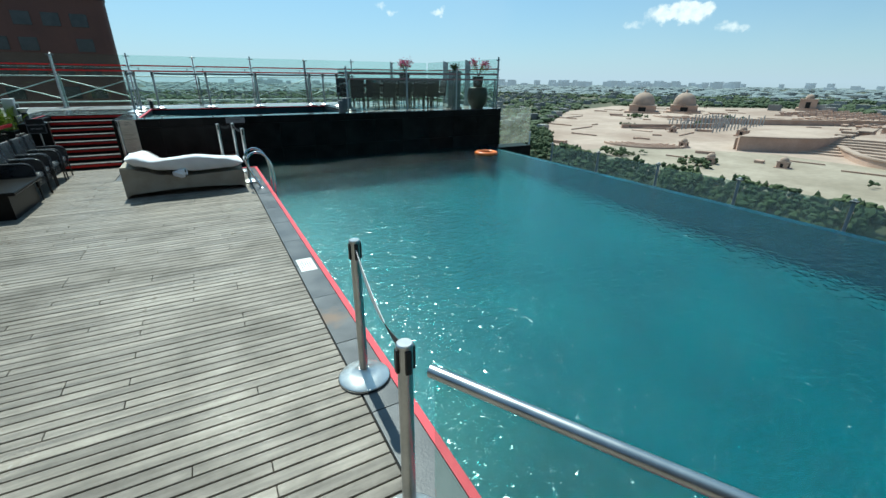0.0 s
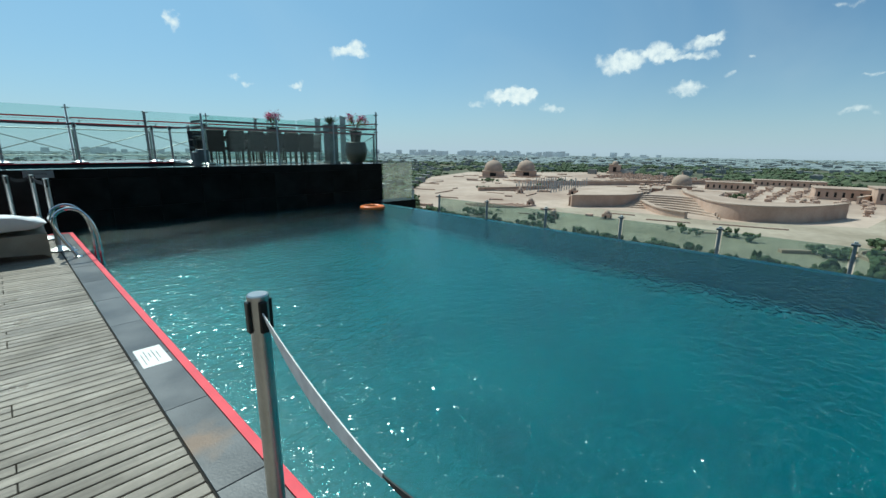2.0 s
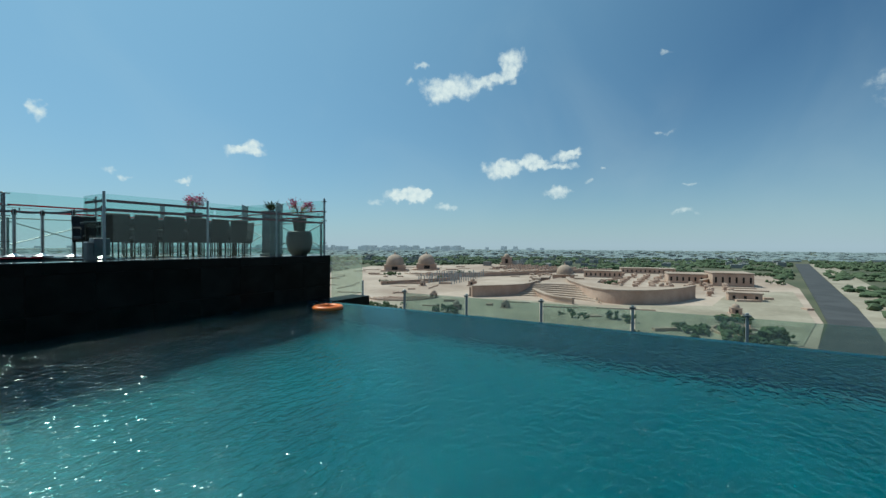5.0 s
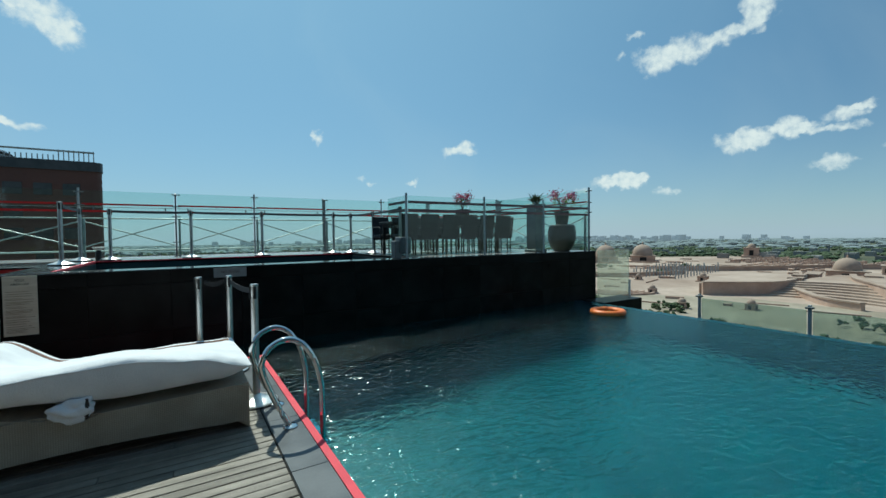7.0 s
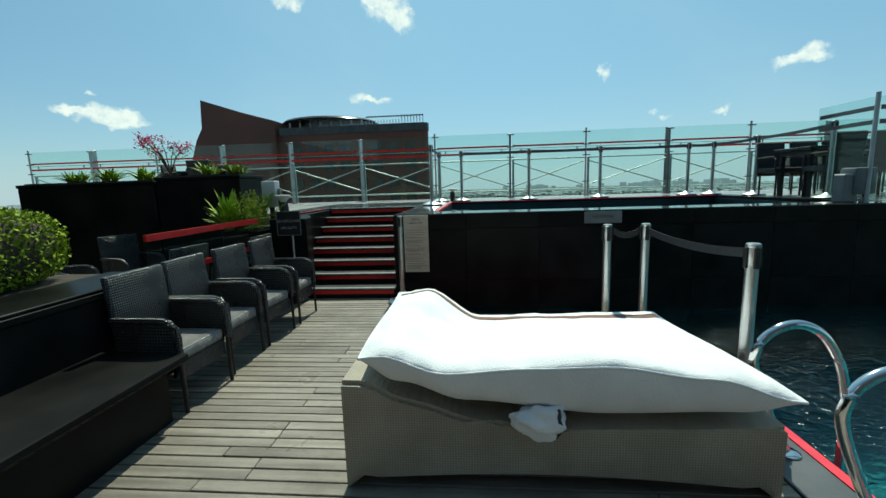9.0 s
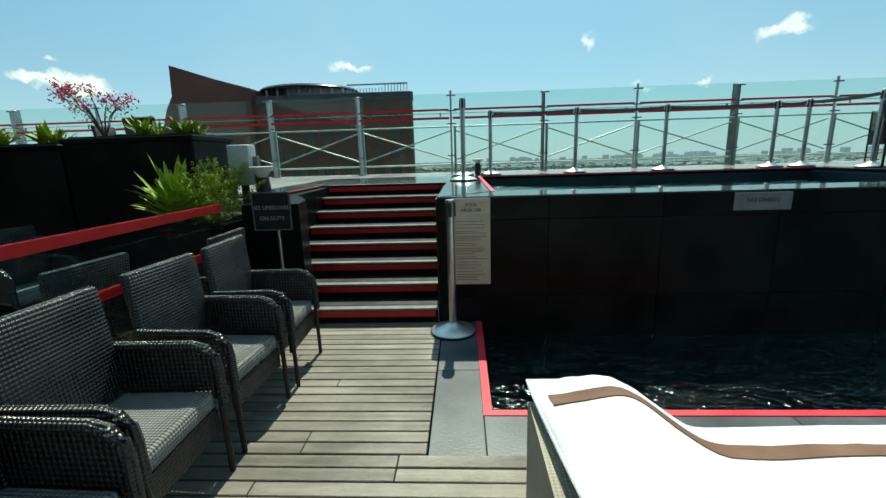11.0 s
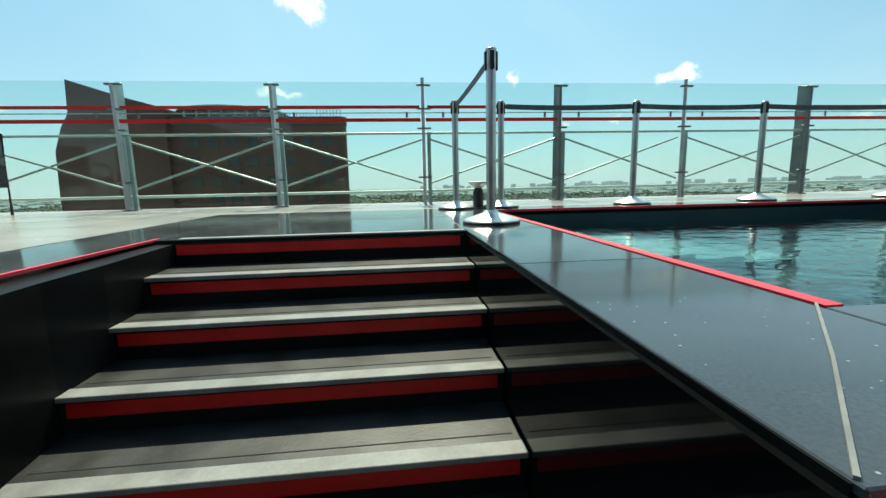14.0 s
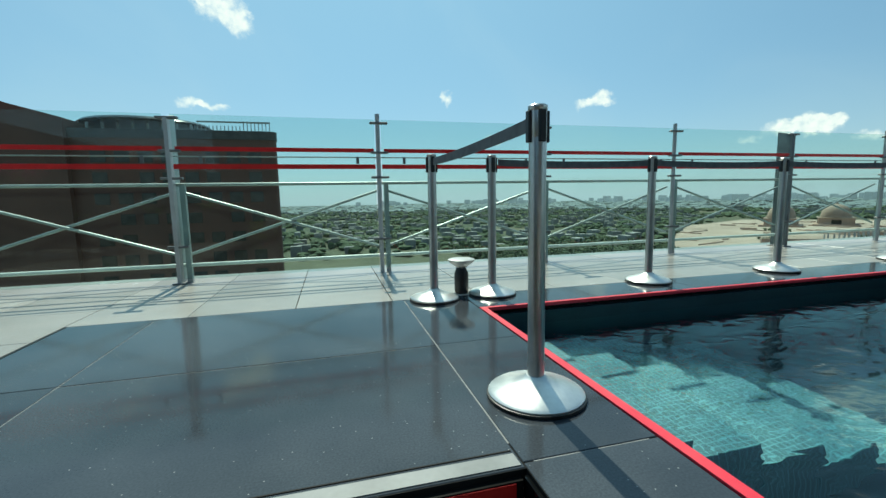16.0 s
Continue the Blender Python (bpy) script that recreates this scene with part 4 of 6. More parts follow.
def mattress_mesh():
    bm = bmesh.new()
    nu, nv = 72, 48
    us = [0.5 - 0.5 * math.cos(math.pi * i / nu) for i in range(nu + 1)]
    vs = [-0.05 + 1.08 * (0.5 - 0.5 * math.cos(math.pi * j / nv)) for j in range(nv + 1)]
    both = [[mattress_point(u, v2) for v2 in vs] for u in us]
    up = [[bm.verts.new(p[0]) for p in row] for row in both]
    dn = [[bm.verts.new(p[1]) for p in row] for row in both]
    for i in range(nu):
        for j in range(nv):
            bm.faces.new((up[i][j], up[i + 1][j], up[i + 1][j + 1], up[i][j + 1]))
            bm.faces.new((dn[i][j], dn[i][j + 1], dn[i + 1][j + 1], dn[i + 1][j]))
    bmesh.ops.remove_doubles(bm, verts=bm.verts, dist=0.0006)
    return bm


def stripe_mesh(v0, v1, lift):
    """A band lying on the mattress, along its length."""
    bm = bmesh.new()
    rows = []
    for i in range(64):
        u = 0.02 + 0.96 * i / 63
        row = [mattress_point(u, v0 + (v1 - v0) * k / 4, lift)[0] for k in range(5)]
        rows.append([bm.verts.new(p) for p in row] + [bm.verts.new((p[0], p[1], p[2] - 0.008)) for p in row])
    for a, b2 in zip(rows, rows[1:]):
        for k in range(4):
            bm.faces.new((a[k], a[k + 1], b2[k + 1], b2[k])), bm.faces.new((a[k + 5], b2[k + 5], b2[k + 6], a[k + 6]))
        bm.faces.new((a[0], b2[0], b2[5], a[5])), bm.faces.new((a[4], a[9], b2[9], b2[4]))
    return bm


part("mattress", mattress_mesh(), M["towel"], lo, "thick white towelling mattress with a raised head", True)
seam = []
for k in range(121):
    s4 = 4 * (k % 120) / 120
    side, f = int(s4), s4 - int(s4)
    u, v2 = ((f, -0.05), (1.0, -0.05 + 1.08 * f), (1 - f, 1.03), (0.0, 1.03 - 1.08 * f))[side]
    seam.append(mattress_point(u, v2)[0])
part("piping", tube(bmesh.new(), seam, 0.0055, 6, False), M["towel"], lo, "white corded seam round the mattress", True)
part("stripe", stripe_mesh(0.885, 0.935, 0.004), M["brown"], lo, "brown woven stripe along the mattress", True)

# folded towel under the mattress edge
tw = thing("towel", -0.82, -3.09, 0.345, "crumpled white towel tucked under the mattress", "towel")
bm = bmesh.new()
bmesh.ops.create_icosphere(bm, subdivisions=4, radius=0.1)
for v in bm.verts:
    v.co = Vector((v.co.x * 1.05, v.co.y * 0.45, v.co.z * 0.62)) * (1 + 0.45 * noise.noise(v.co * 17) + 0.1 * noise.noise(v.co * 30))
part("cloth", bm, M["towel"], tw, "", True)
bm = bmesh.new()
bmesh.ops.create_icosphere(bm, subdivisions=4, radius=0.1)
for v in bm.verts:
    v.co = Vector((v.co.x * 1.05, v.co.y * 0.45, v.co.z * 0.62)) * (1.03 + 0.45 * noise.noise(v.co * 17) + 0.1 * noise.noise(v.co * 30))
bmesh.ops.delete(bm, geom=[v for v in bm.verts if not 0.045 < v.co.x < 0.07], context="VERTS")
part("band", bm, M["ink"], tw, "dark woven band", True)


# ---- writing ----
def letters(text, size, material, parent, x, y, z, name="lettering"):
    """Flat raised lettering that faces -y, centred on x."""
    cu = bpy.data.curves.new(name, "FONT")
    cu.body, cu.size, cu.extrude, cu.align_x = text, size * U, 0.0008, "CENTER"
    tmp = bpy.data.objects.new(name, cu)
    me = bpy.data.meshes.new_from_object(tmp)
    bpy.data.objects.remove(tmp)
    me.materials.append(material)
    ob = new(name, me)
    ob.parent = parent
    ob.matrix_basis = pose(x * U, y * U, z * U, 90, 0, 0)
    return ob


sg = thing("rules_sign", -1.755, -0.004, 0.62, "cream metal pool rules plate fixed on the granite wall", "sign")
part("plate", new_box(-0.137, 0.137, -0.008, 0, -0.32, 0.32, 0.002), M["cream"], sg)
letters("POOL", 0.034, M["ink"], sg, 0, -0.0092, 0.262)
letters("AREA USE", 0.034, M["ink"], sg, 0, -0.0092, 0.222)
zz = 0.15
while zz > -0.30:
    w = rng.uniform(0.13, 0.232)
    part("text_line", new_box(-0.115, -0.115 + w, -0.0095, -0.008, zz, zz + 0.004), M["print"], sg)
    zz -= 0.0135 if rng.random() < 0.55 else 0.024
for x in (-0.12, 0.12):
    part("screw", tube(bmesh.new(), [(x, -0.012, 0.30), (x, -0.004, 0.30)], 0.004, 8), M["steel"], sg)
sg = thing("wall_plate", 0.265, -0.004, 0.87, "grey plate with dark capitals on the granite wall", "sign")
part("plate", new_box(-0.195, 0.195, -0.008, 0, -0.062, 0.062, 0.002), M["plate_grey"], sg)
letters("NO DIVING", 0.042, M["ink"], sg, 0, -0.0092, -0.006)
sg = thing("warning_sign", -3.16, -0.12, 0, "black sign board with white capitals on a thin pole", "sign")
part("pole", tube(bmesh.new(), [(0.02, 0.02, 0), (0.02, 0.02, 0.8)], 0.014, 10), M["steel"], sg, "", True)
part("foot", lathe(bmesh.new(), [(0.13, 0), (0.13, 0.012), (0.02, 0.03)], 24, (0.02, 0.02, 0)), M["black"], sg, "", True)
board = part("board", new_box(-0.135, 0.135, -0.01, 0.01, 0.76, 1.025, 0.003), M["dark"], sg)
letters("NO LIFEGUARD", 0.04, M["letter"], board, 0, -0.0112, 0.905)
letters("ON DUTY", 0.04, M["letter"], board, 0, -0.0112, 0.83)
for x0, x1, z0, z1 in ((-0.137, 0.137, 1.02, 1.028), (-0.137, 0.137, 0.757, 0.765), (-0.137, -0.129, 0.765, 1.02), (0.129, 0.137, 0.765, 1.02)):
    part("border", new_box(x0, x1, -0.013, -0.0102, z0, z1), M["galv_dark"], board)
cd = thing("depth_card", 0.31, -6.86, -0.008, "white tile with small dark print set on the coping", "sign")
part("plate", new_box(-0.075, 0.085, -0.165, 0.165, 0, 0.010, 0.003), M["white"], cd)
for i in range(5):
    part("text_line", new_box(-0.05 + 0.022 * i, -0.045 + 0.022 * i, -0.12 + 0.05 * (i % 3), 0.06 + 0.04 * (i % 2), 0.010, 0.0112), M["galv_dark"], cd)


# ---- wicker chairs ----
def slab_arc(bm, y, x0, x1, z0, z1, th, r):
    """Upright side panel with a rounded front top corner."""
    pts = [(x0, z0), (x1, z0), (x1, z1 - r)] + [(x1 - r + r * math.cos(a), z1 - r + r * math.sin(a)) for a in [math.pi / 2 * k / 6 for k in range(1, 7)]] + [(x0, z1)]
    a = [bm.verts.new((x, y - th / 2, z)) for x, z in pts]
    b2 = [bm.verts.new((x, y + th / 2, z)) for x, z in pts]
    bm.faces.new(a), bm.faces.new(b2[::-1])
    for i in range(len(pts)):
        j = (i + 1) % len(pts)
        bm.faces.new((a[j], a[i], b2[i], b2[j]))
    return bm


def armchair(name="wicker_armchair", label="black woven wicker armchair with thin metal legs", group="armchairs beside the deck", w=0.46):
    c = thing(name, 0, 0, 0, label, "chair", group)
    h = w / 2
    part("seat", new_box(-0.38, -0.02, -h + 0.03, h - 0.03, 0.29, 0.37, 0.02, 2), M["wicker_seat"], c, "black woven seat in a pale sunlit tone", True)
    part("apron", new_box(-0.035, -0.015, -h + 0.03, h - 0.03, 0.19, 0.295, 0.005), M["wicker"], c, "woven skirt under the seat")
    bm = new_box(-0.045, 0.0, -h + 0.02, h - 0.02, 0.32, 0.80, 0.015, 2)
    for v in bm.verts:
        v.co.x -= 0.36 + (v.co.z - 0.32) * 0.09
    part("backrest", bm, M["wicker"], c, "", True)
    for s in (-1, 1):
        part("arm", slab_arc(bmesh.new(), s * (h - 0.015), -0.385, -0.01, 0.33, 0.545, 0.028, 0.07), M["wicker_open"], c, "open woven side panel")
        rim = [(-0.40, s * (h - 0.015), 0.55), (-0.09, s * (h - 0.015), 0.55), (-0.04, s * (h - 0.015), 0.535), (-0.008, s * (h - 0.015), 0.5), (0.0, s * (h - 0.015), 0.45), (0.0, s * (h - 0.015), 0.3)]
        part("rim", tube(bmesh.new(), rim, 0.02, 8), M["wicker"], c, "rounded woven arm rim", True)
        part("leg", tube(bmesh.new(), [(-0.005, s * (h - 0.02), 0.32), (0.0, s * (h - 0.02), 0)], 0.012, 8), M["leg_black"], c, "", True)
        part("leg", tube(bmesh.new(), [(-0.37, s * (h - 0.02), 0.35), (-0.42, s * (h - 0.02), 0)], 0.012, 8), M["leg_black"], c, "", True)
    return c


chair = armchair()
chair.matrix_basis = at(-2.76, -0.71, 0, 2)
for x, y, rz in ((-2.77, -1.25, -3), (-2.77, -1.78, 1), (-2.74, -2.28, -2)):
    copy_thing(chair, at(x, y, 0, rz))
bn = thing("granite_bench", -3.12, -3.1, 0, "low black granite bench built against the planter", "bench")
part("seat", new_box(-0.44, 0.43, -0.55, 0.6, 0.325, 0.37, 0.006), M["granite"], bn, "smooth black granite seat slab")
part("edge", new_box(0.43, 0.436, -0.545, 0.545, 0.33, 0.34), M["granite_mirror"], bn, "polished edge line")
part("base", new_box(-0.44, 0.35, -0.52, 0.52, 0.0, 0.325), M["granite"], bn)
# seats behind the glass
for x, y, rz in ((-4.0, -1.15, 175), (-3.75, -0.45, 182), (-4.9, -0.9, 20), (-4.85, -0.2, -15)):
    c = copy_thing(chair, at(x, y, 0, rz))
    tagged(c, "black wicker armchair half hidden behind the glass rail", "", "armchairs behind the glass rail")


# ---- low glass rail with red tapes behind the chairs ----
for y0, y1 in ((-1.8, -0.25),):
    g = thing("glass_rail", -3.46, y1, 0, "clear glass rail panel with broad red tapes", "glass rail", "glass rail behind the armchairs", -90)
    L = y1 - y0
    part("glass_panel", new_box(0.01, L - 0.01, -0.005, 0.005, 0.05, 0.98), M["glass"], g)
    for z0, z1 in ((0.915, 0.965), (0.635, 0.68)):
        part("tape", new_box(0.0, L, -0.012, -0.007, z0, z1), M["red"], g, "broad red tape")
        part("tape", new_box(0.0, L, 0.007, 0.012, z0, z1), M["red"], g, "broad red tape")
    for x in (0.12, L - 0.12):
        part("clamp", new_box(x - 0.03, x + 0.03, -0.025, 0.025, 0, 0.12, 0.005), M["galv_dark"], g)


# ---- planters, hedge and plants ----
def leaf_fan(n, length, width, spread, lift, r):
    """Long arching leaves from one foot."""
    bm = bmesh.new()
    for i in range(n):
        a = r.uniform(0, 2 * math.pi)
        L, w = length * r.uniform(0.6, 1.1), width * r.uniform(0.7, 1.2)
        out, up = spread * r.uniform(0.3, 1.0), lift * r.uniform(0.6, 1.1)
        ox, oy = r.uniform(-0.04, 0.04), r.uniform(-0.04, 0.04)
        d, s = Vector((math.cos(a), math.sin(a), 0)), Vector((-math.sin(a), math.cos(a), 0))
        prev = None
        for k in range(6):
            t = k / 5
            p = Vector((ox, oy, 0)) + d * (out * L * t) + Vector((0, 0, up * L * (t - 0.55 * t * t * out)))
            ww = w * (0.35 + 1.3 * t) * (1 - t) ** 0.6 + 0.001
            row = [bm.verts.new(p + s * ww), bm.verts.new(p + Vector((0, 0, -ww * 0.3))), bm.verts.new(p - s * ww)]
            if prev:
                bm.faces.new((prev[0], prev[1], row[1], row[0])), bm.faces.new((prev[1], prev[2], row[2], row[1]))
            prev = row
    return bm


def planter(x0, x1, y0, y1, z0, z1, label):
    p = thing("planter", (x0 + x1) / 2, (y0 + y1) / 2, z0, label, "planter", "black planters")
    w, d, h = (x1 - x0) / 2, (y1 - y0) / 2, z1 - z0
    part("box", new_box(-w, w, -d, d, 0, h - 0.02, 0.008), M["granite"], p)
    part("rim", new_box(-w - 0.01, w + 0.01, -d - 0.01, d + 0.01, h - 0.02, h + 0.02, 0.006), M["granite"], p)
    part("soil", new_box(-w + 0.05, w - 0.05, -d + 0.05, d - 0.05, h + 0.02, h + 0.035), M["soil"], p)
    return p


r = random.Random(11)
planter(-5.0, -3.92, 0.28, 0.86, 0.0, 1.44, "tall black granite planter box beside the steps")
planter(-6.9, -5.05, 0.3, 0.9, 0.0, 1.40, "tall black granite planter box beside the terrace")
planter(-3.9, -3.48, -0.2, 0.46, 0.0, 0.80, "low black granite planter with leafy shrubs")
hedge_box = planter(-4.35, -3.22, -3.7, -1.95, 0.0, 0.69, "low black granite planter carrying a clipped hedge")
part("ledge", new_box(0.16, 0.572, -0.88, 0.88, 0.705, 0.73, 0.005), M["granite"], hedge_box, "broad black granite top ledge")


def plant(name, x, y, z, label, fans, mat="leaf"):
    p = thing(name, x, y, z, label, "plant", "terrace plants")
    for (ox, oy, n, length, width, spread, lift) in fans:
        bm = leaf_fan(n, length, width, spread, lift, r)
        bmesh.ops.translate(bm, vec=(ox, oy, 0), verts=bm.verts)
        part("foliage", bm, M[mat], p)
    return p


plant("shrub", -3.84, -0.05, 0.83, "bright green shrub with long arching leaves in a planter",
      [(0, -0.1, 46, 0.46, 0.03, 0.85, 0.95), (0.03, 0.08, 44, 0.42, 0.03, 0.9, 0.95), (-0.05, -0.02, 40, 0.5, 0.028, 0.6, 1.1)])
for x, y, s in ((-4.15, 0.55, 0.26), (-4.55, 0.6, 0.3), (-5.4, 0.55, 0.3), (-5.9, 0.55, 0.33), (-6.4, 0.6, 0.28)):
    plant("shrub", x, y, 1.47 if x > -5 else 1.43, "small yellow-green leafy plant in a tall planter", [(0, 0, 46, s, 0.018, 0.9, 0.8), (0.1, 0.02, 30, s * 0.9, 0.016, 0.9, 0.8)])


def leaf_cloud(n, size, shape, r):
    """Many small leaves scattered through a shell."""
    bm = bmesh.new()
    for i in range(n):
        p = shape(r)
        u = Vector((r.gauss(0, 1), r.gauss(0, 1), r.gauss(0, 1))).normalized()
        v2 = u.cross(Vector((r.gauss(0, 1), r.gauss(0, 1), r.gauss(0, 1)))).normalized()
        s = size * r.uniform(0.6, 1.3)
        q = [p + u * s, p + v2 * s * 0.5, p - u * s, p - v2 * s * 0.5]
        bm.faces.new([bm.verts.new(c) for c in q])
    return bm


def plumes(r):
    """A point on one of the upright feathery stems of a shrub."""
    k = r.randrange(46)
    q = random.Random(k)
    fx, fy, tx, ty, h = q.gauss(0, 0.05), q.gauss(0, 0.11), q.gauss(0, 0.09), q.gauss(0, 0.1), q.uniform(0.24, 0.46)
    s = r.random() ** 0.8
    w = 0.035 * (1 - s) + 0.006
    return Vector((fx + tx * s + r.gauss(0, w), fy + ty * s + r.gauss(0, w), h * s))


fs = thing("shrub", -3.6, -0.02, 0.83, "yellow-green feathery shrub in a planter", "plant", "terrace plants")
part("foliage", leaf_cloud(7000, 0.0085, plumes, r), M["leaf_hedge"], fs)["kind"] = "stuff"


def hedge_shape(r):
    while True:
        p = Vector((r.uniform(-1, 1), r.uniform(-1, 1), r.uniform(-1, 1)))
        k = (abs(p.x) ** 3 + abs(p.y) ** 3 + abs(p.z) ** 3) ** (1 / 3)
        if 0.7 < k < 1.0:
            return Vector((p.x * 0.33, p.y * 0.62, p.z * 0.26 + 0.26))


hd = thing("hedge", -3.95, -2.65, 0.7, "clipped rounded green hedge in a low planter", "hedge")
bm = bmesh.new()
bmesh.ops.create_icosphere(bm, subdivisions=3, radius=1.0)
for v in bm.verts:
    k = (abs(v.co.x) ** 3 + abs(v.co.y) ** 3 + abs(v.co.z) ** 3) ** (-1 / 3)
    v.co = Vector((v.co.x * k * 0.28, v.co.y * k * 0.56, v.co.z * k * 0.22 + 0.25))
part("core", bm, M["soil"], hd, "dark solid core within the leaves", True)
part("foliage", leaf_cloud(14000, 0.015, hedge_shape, r), M["leaf_hedge"], hd)


def bougainvillea(x, y, z, s, label):
    t = thing("flowering_plant", x, y, z, label, "plant", "potted flowers")
    part("pot", lathe(bmesh.new(), [(0.13, 0), (0.17, 0.28), (0.18, 0.3), (0.16, 0.3)], 20), M["black"], t, "black pot", True)
    tips = []
    bm = bmesh.new()
    for i in range(9):
        a, o = r.uniform(0, 6.28), r.uniform(0.15, 0.42) * s
        tip = Vector((o * math.cos(a), o * math.sin(a), 0.3 + s * r.uniform(0.35, 0.62)))
        tube(bm, [(0, 0, 0.28), (tip.x * 0.4, tip.y * 0.4, 0.3 + (tip.z - 0.3) * 0.6), tip], [0.012, 0.008, 0.004], 5)
        tips.append(tip)
    part("stem", bm, M["bark"], t)
    part("bloom", leaf_cloud(520, 0.022, lambda q: q.choice(tips) + Vector((q.gauss(0, 0.055), q.gauss(0, 0.055), q.gauss(0, 0.045))), r), M["bloom"], t, "pink bracts")["kind"] = "stuff"
    part("foliage", leaf_cloud(220, 0.02, lambda q: q.choice(tips) * q.uniform(0.7, 1.0) + Vector((q.gauss(0, 0.04), q.gauss(0, 0.04), q.gauss(0, 0.03))), r), M["leaf_hedge"], t)["kind"] = "stuff"
    return t


bougainvillea(-6.25, 2.2, 1.3, 0.95, "pink bougainvillea in a pot behind the planters")
bougainvillea(5.3, 1.85, 1.63, 0.55, "pink flowers in a pot on the dining table")
bougainvillea(7.12, 0.5, 1.55, 0.72, "red and pink flowers on a pedestal at the corner")
plant("shrub", 6.3, 0.5, 1.99, "dark leafy plant on a tall grey pedestal", [(0, 0, 70, 0.34, 0.02, 0.9, 0.9)], "trees")
pd = thing("pedestal", 6.3, 0.5, PLAT, "tall dark grey square plant pedestal", "pedestal")
part("shaft", new_box(-0.14, 0.14, -0.14, 0.14, 0, 1.0, 0.01), M["galv_dark"], pd)
part("plinth", new_box(-0.17, 0.17, -0.17, 0.17, 0, 0.06, 0.008), M["galv_dark"], pd)
part("top", new_box(-0.16, 0.16, -0.16, 0.16, 1.0, 1.04, 0.008), M["galv_dark"], pd)
pd = thing("pedestal", 7.12, 0.5, PLAT, "wide dark round planter bowl under the flowers", "pedestal")
part("drum", lathe(bmesh.new(), [(0.17, 0), (0.26, 0.1), (0.31, 0.28), (0.31, 0.44), (0.28, 0.58), (0.25, 0.6)], 28), M["black"], pd, "", True)

# ---- speaker, floodlight and small lamps ----
sp = thing("loudspeaker", -3.54, 0.28, 0.82, "pale grey outdoor loudspeaker on a short post", "loudspeaker")
bm = new_box(-0.085, 0.085, -0.06, 0.07, 0.24, 0.55, 0.012, 2)
part("case", bm, M["galv"], sp, "pale grey case", True)
part("post", tube(bmesh.new(), [(0, 0, 0), (0, 0, 0.26)], 0.03, 10), M["soil"], sp, "", True)
part("bracket", new_box(0.06, 0.12, 0.0, 0.05, 0.26, 0.46, 0.004), M["galv_dark"], sp)
fl = thing("floodlight", -3.34, 0.17, 0.94, "small white dish lamp on a dark stem", "lamp")
part("stem", lathe(bmesh.new(), [(0.05, 0), (0.055, 0.1), (0.045, 0.18)], 14), M["black"], fl, "", True)
part("dish", lathe(bmesh.new(), [(0.03, 0.18), (0.085, 0.25), (0.09, 0.26), (0.08, 0.262)], 18), M["white"], fl, "white dish", True)
bl = thing("bollard_lamp", -1.57, 3.7, PLAT, "small black garden lamp with a glass dish top", "lamp")
part("stem", lathe(bmesh.new(), [(0.045, 0), (0.05, 0.02), (0.05, 0.14), (0.035, 0.18)], 16), M["black"], bl, "", True)
part("dish", lathe(bmesh.new(), [(0.03, 0.18), (0.09, 0.225), (0.095, 0.24), (0.08, 0.245)], 20), M["galv"], bl, "pale dish", True)
sp = thing("loudspeaker", 2.84, 0.22, PLAT, "grey box loudspeaker at the corner of the glass screen", "loudspeaker")
part("case", new_box(-0.02, 0.2, -0.1, 0.1, 0.08, 0.36, 0.02, 2), M["galv_dark"], sp, "", True)
part("foot", new_box(-0.1, 0.04, -0.08, 0.08, 0.0, 0.30, 0.015), M["galv_dark"], sp)


# ---- dining terrace ----
def dining_chair():
    c = thing("dining_chair", 0, 0, 0, "black woven high-backed dining chair behind glass", "chair", "chairs round the dining tables")
    part("seat", new_box(-0.22, 0.2, -0.2, 0.2, 0.34, 0.42, 0.015), M["wicker_dark"], c)
    bm = new_box(-0.24, -0.2, -0.2, 0.2, 0.3, 0.82, 0.012)
    for v in bm.verts:
        v.co.x -= (v.co.z - 0.3) * 0.12
    part("backrest", bm, M["wicker_dark"], c)
    for x in (-0.2, 0.18):
        for y in (-0.17, 0.17):
            part("leg", tube(bmesh.new(), [(x, y, 0.36), (x, y, 0)], 0.014, 6), M["leg_black"], c)
    for y in (-0.19, 0.19):
        part("arm", tube(bmesh.new(), [(-0.25, y, 0.58), (0.14, y, 0.58), (0.18, y, 0.54), (0.18, y, 0.36)], 0.016, 6), M["wicker_dark"], c)
    return c


def dining_table(x, y, L, W, label):
    t = thing("dining_table", x, y, PLAT, label, "table", "dining tables")
    part("tabletop", new_box(-L / 2, L / 2, -W / 2, W / 2, 0.64, 0.68, 0.006), M["black"], t)
    part("apron", new_box(-L / 2 + 0.06, L / 2 - 0.06, -W / 2 + 0.06, W / 2 - 0.06, 0.57, 0.64), M["leg_black"], t)
    for sx in (-1, 1):
        for sy in (-1, 1):
            part("leg", new_box(sx * (L / 2 - 0.08) - 0.025, sx * (L / 2 - 0.08) + 0.025, sy * (W / 2 - 0.08) - 0.025, sy * (W / 2 - 0.08) + 0.025, 0, 0.6), M["black"], t)
    return t


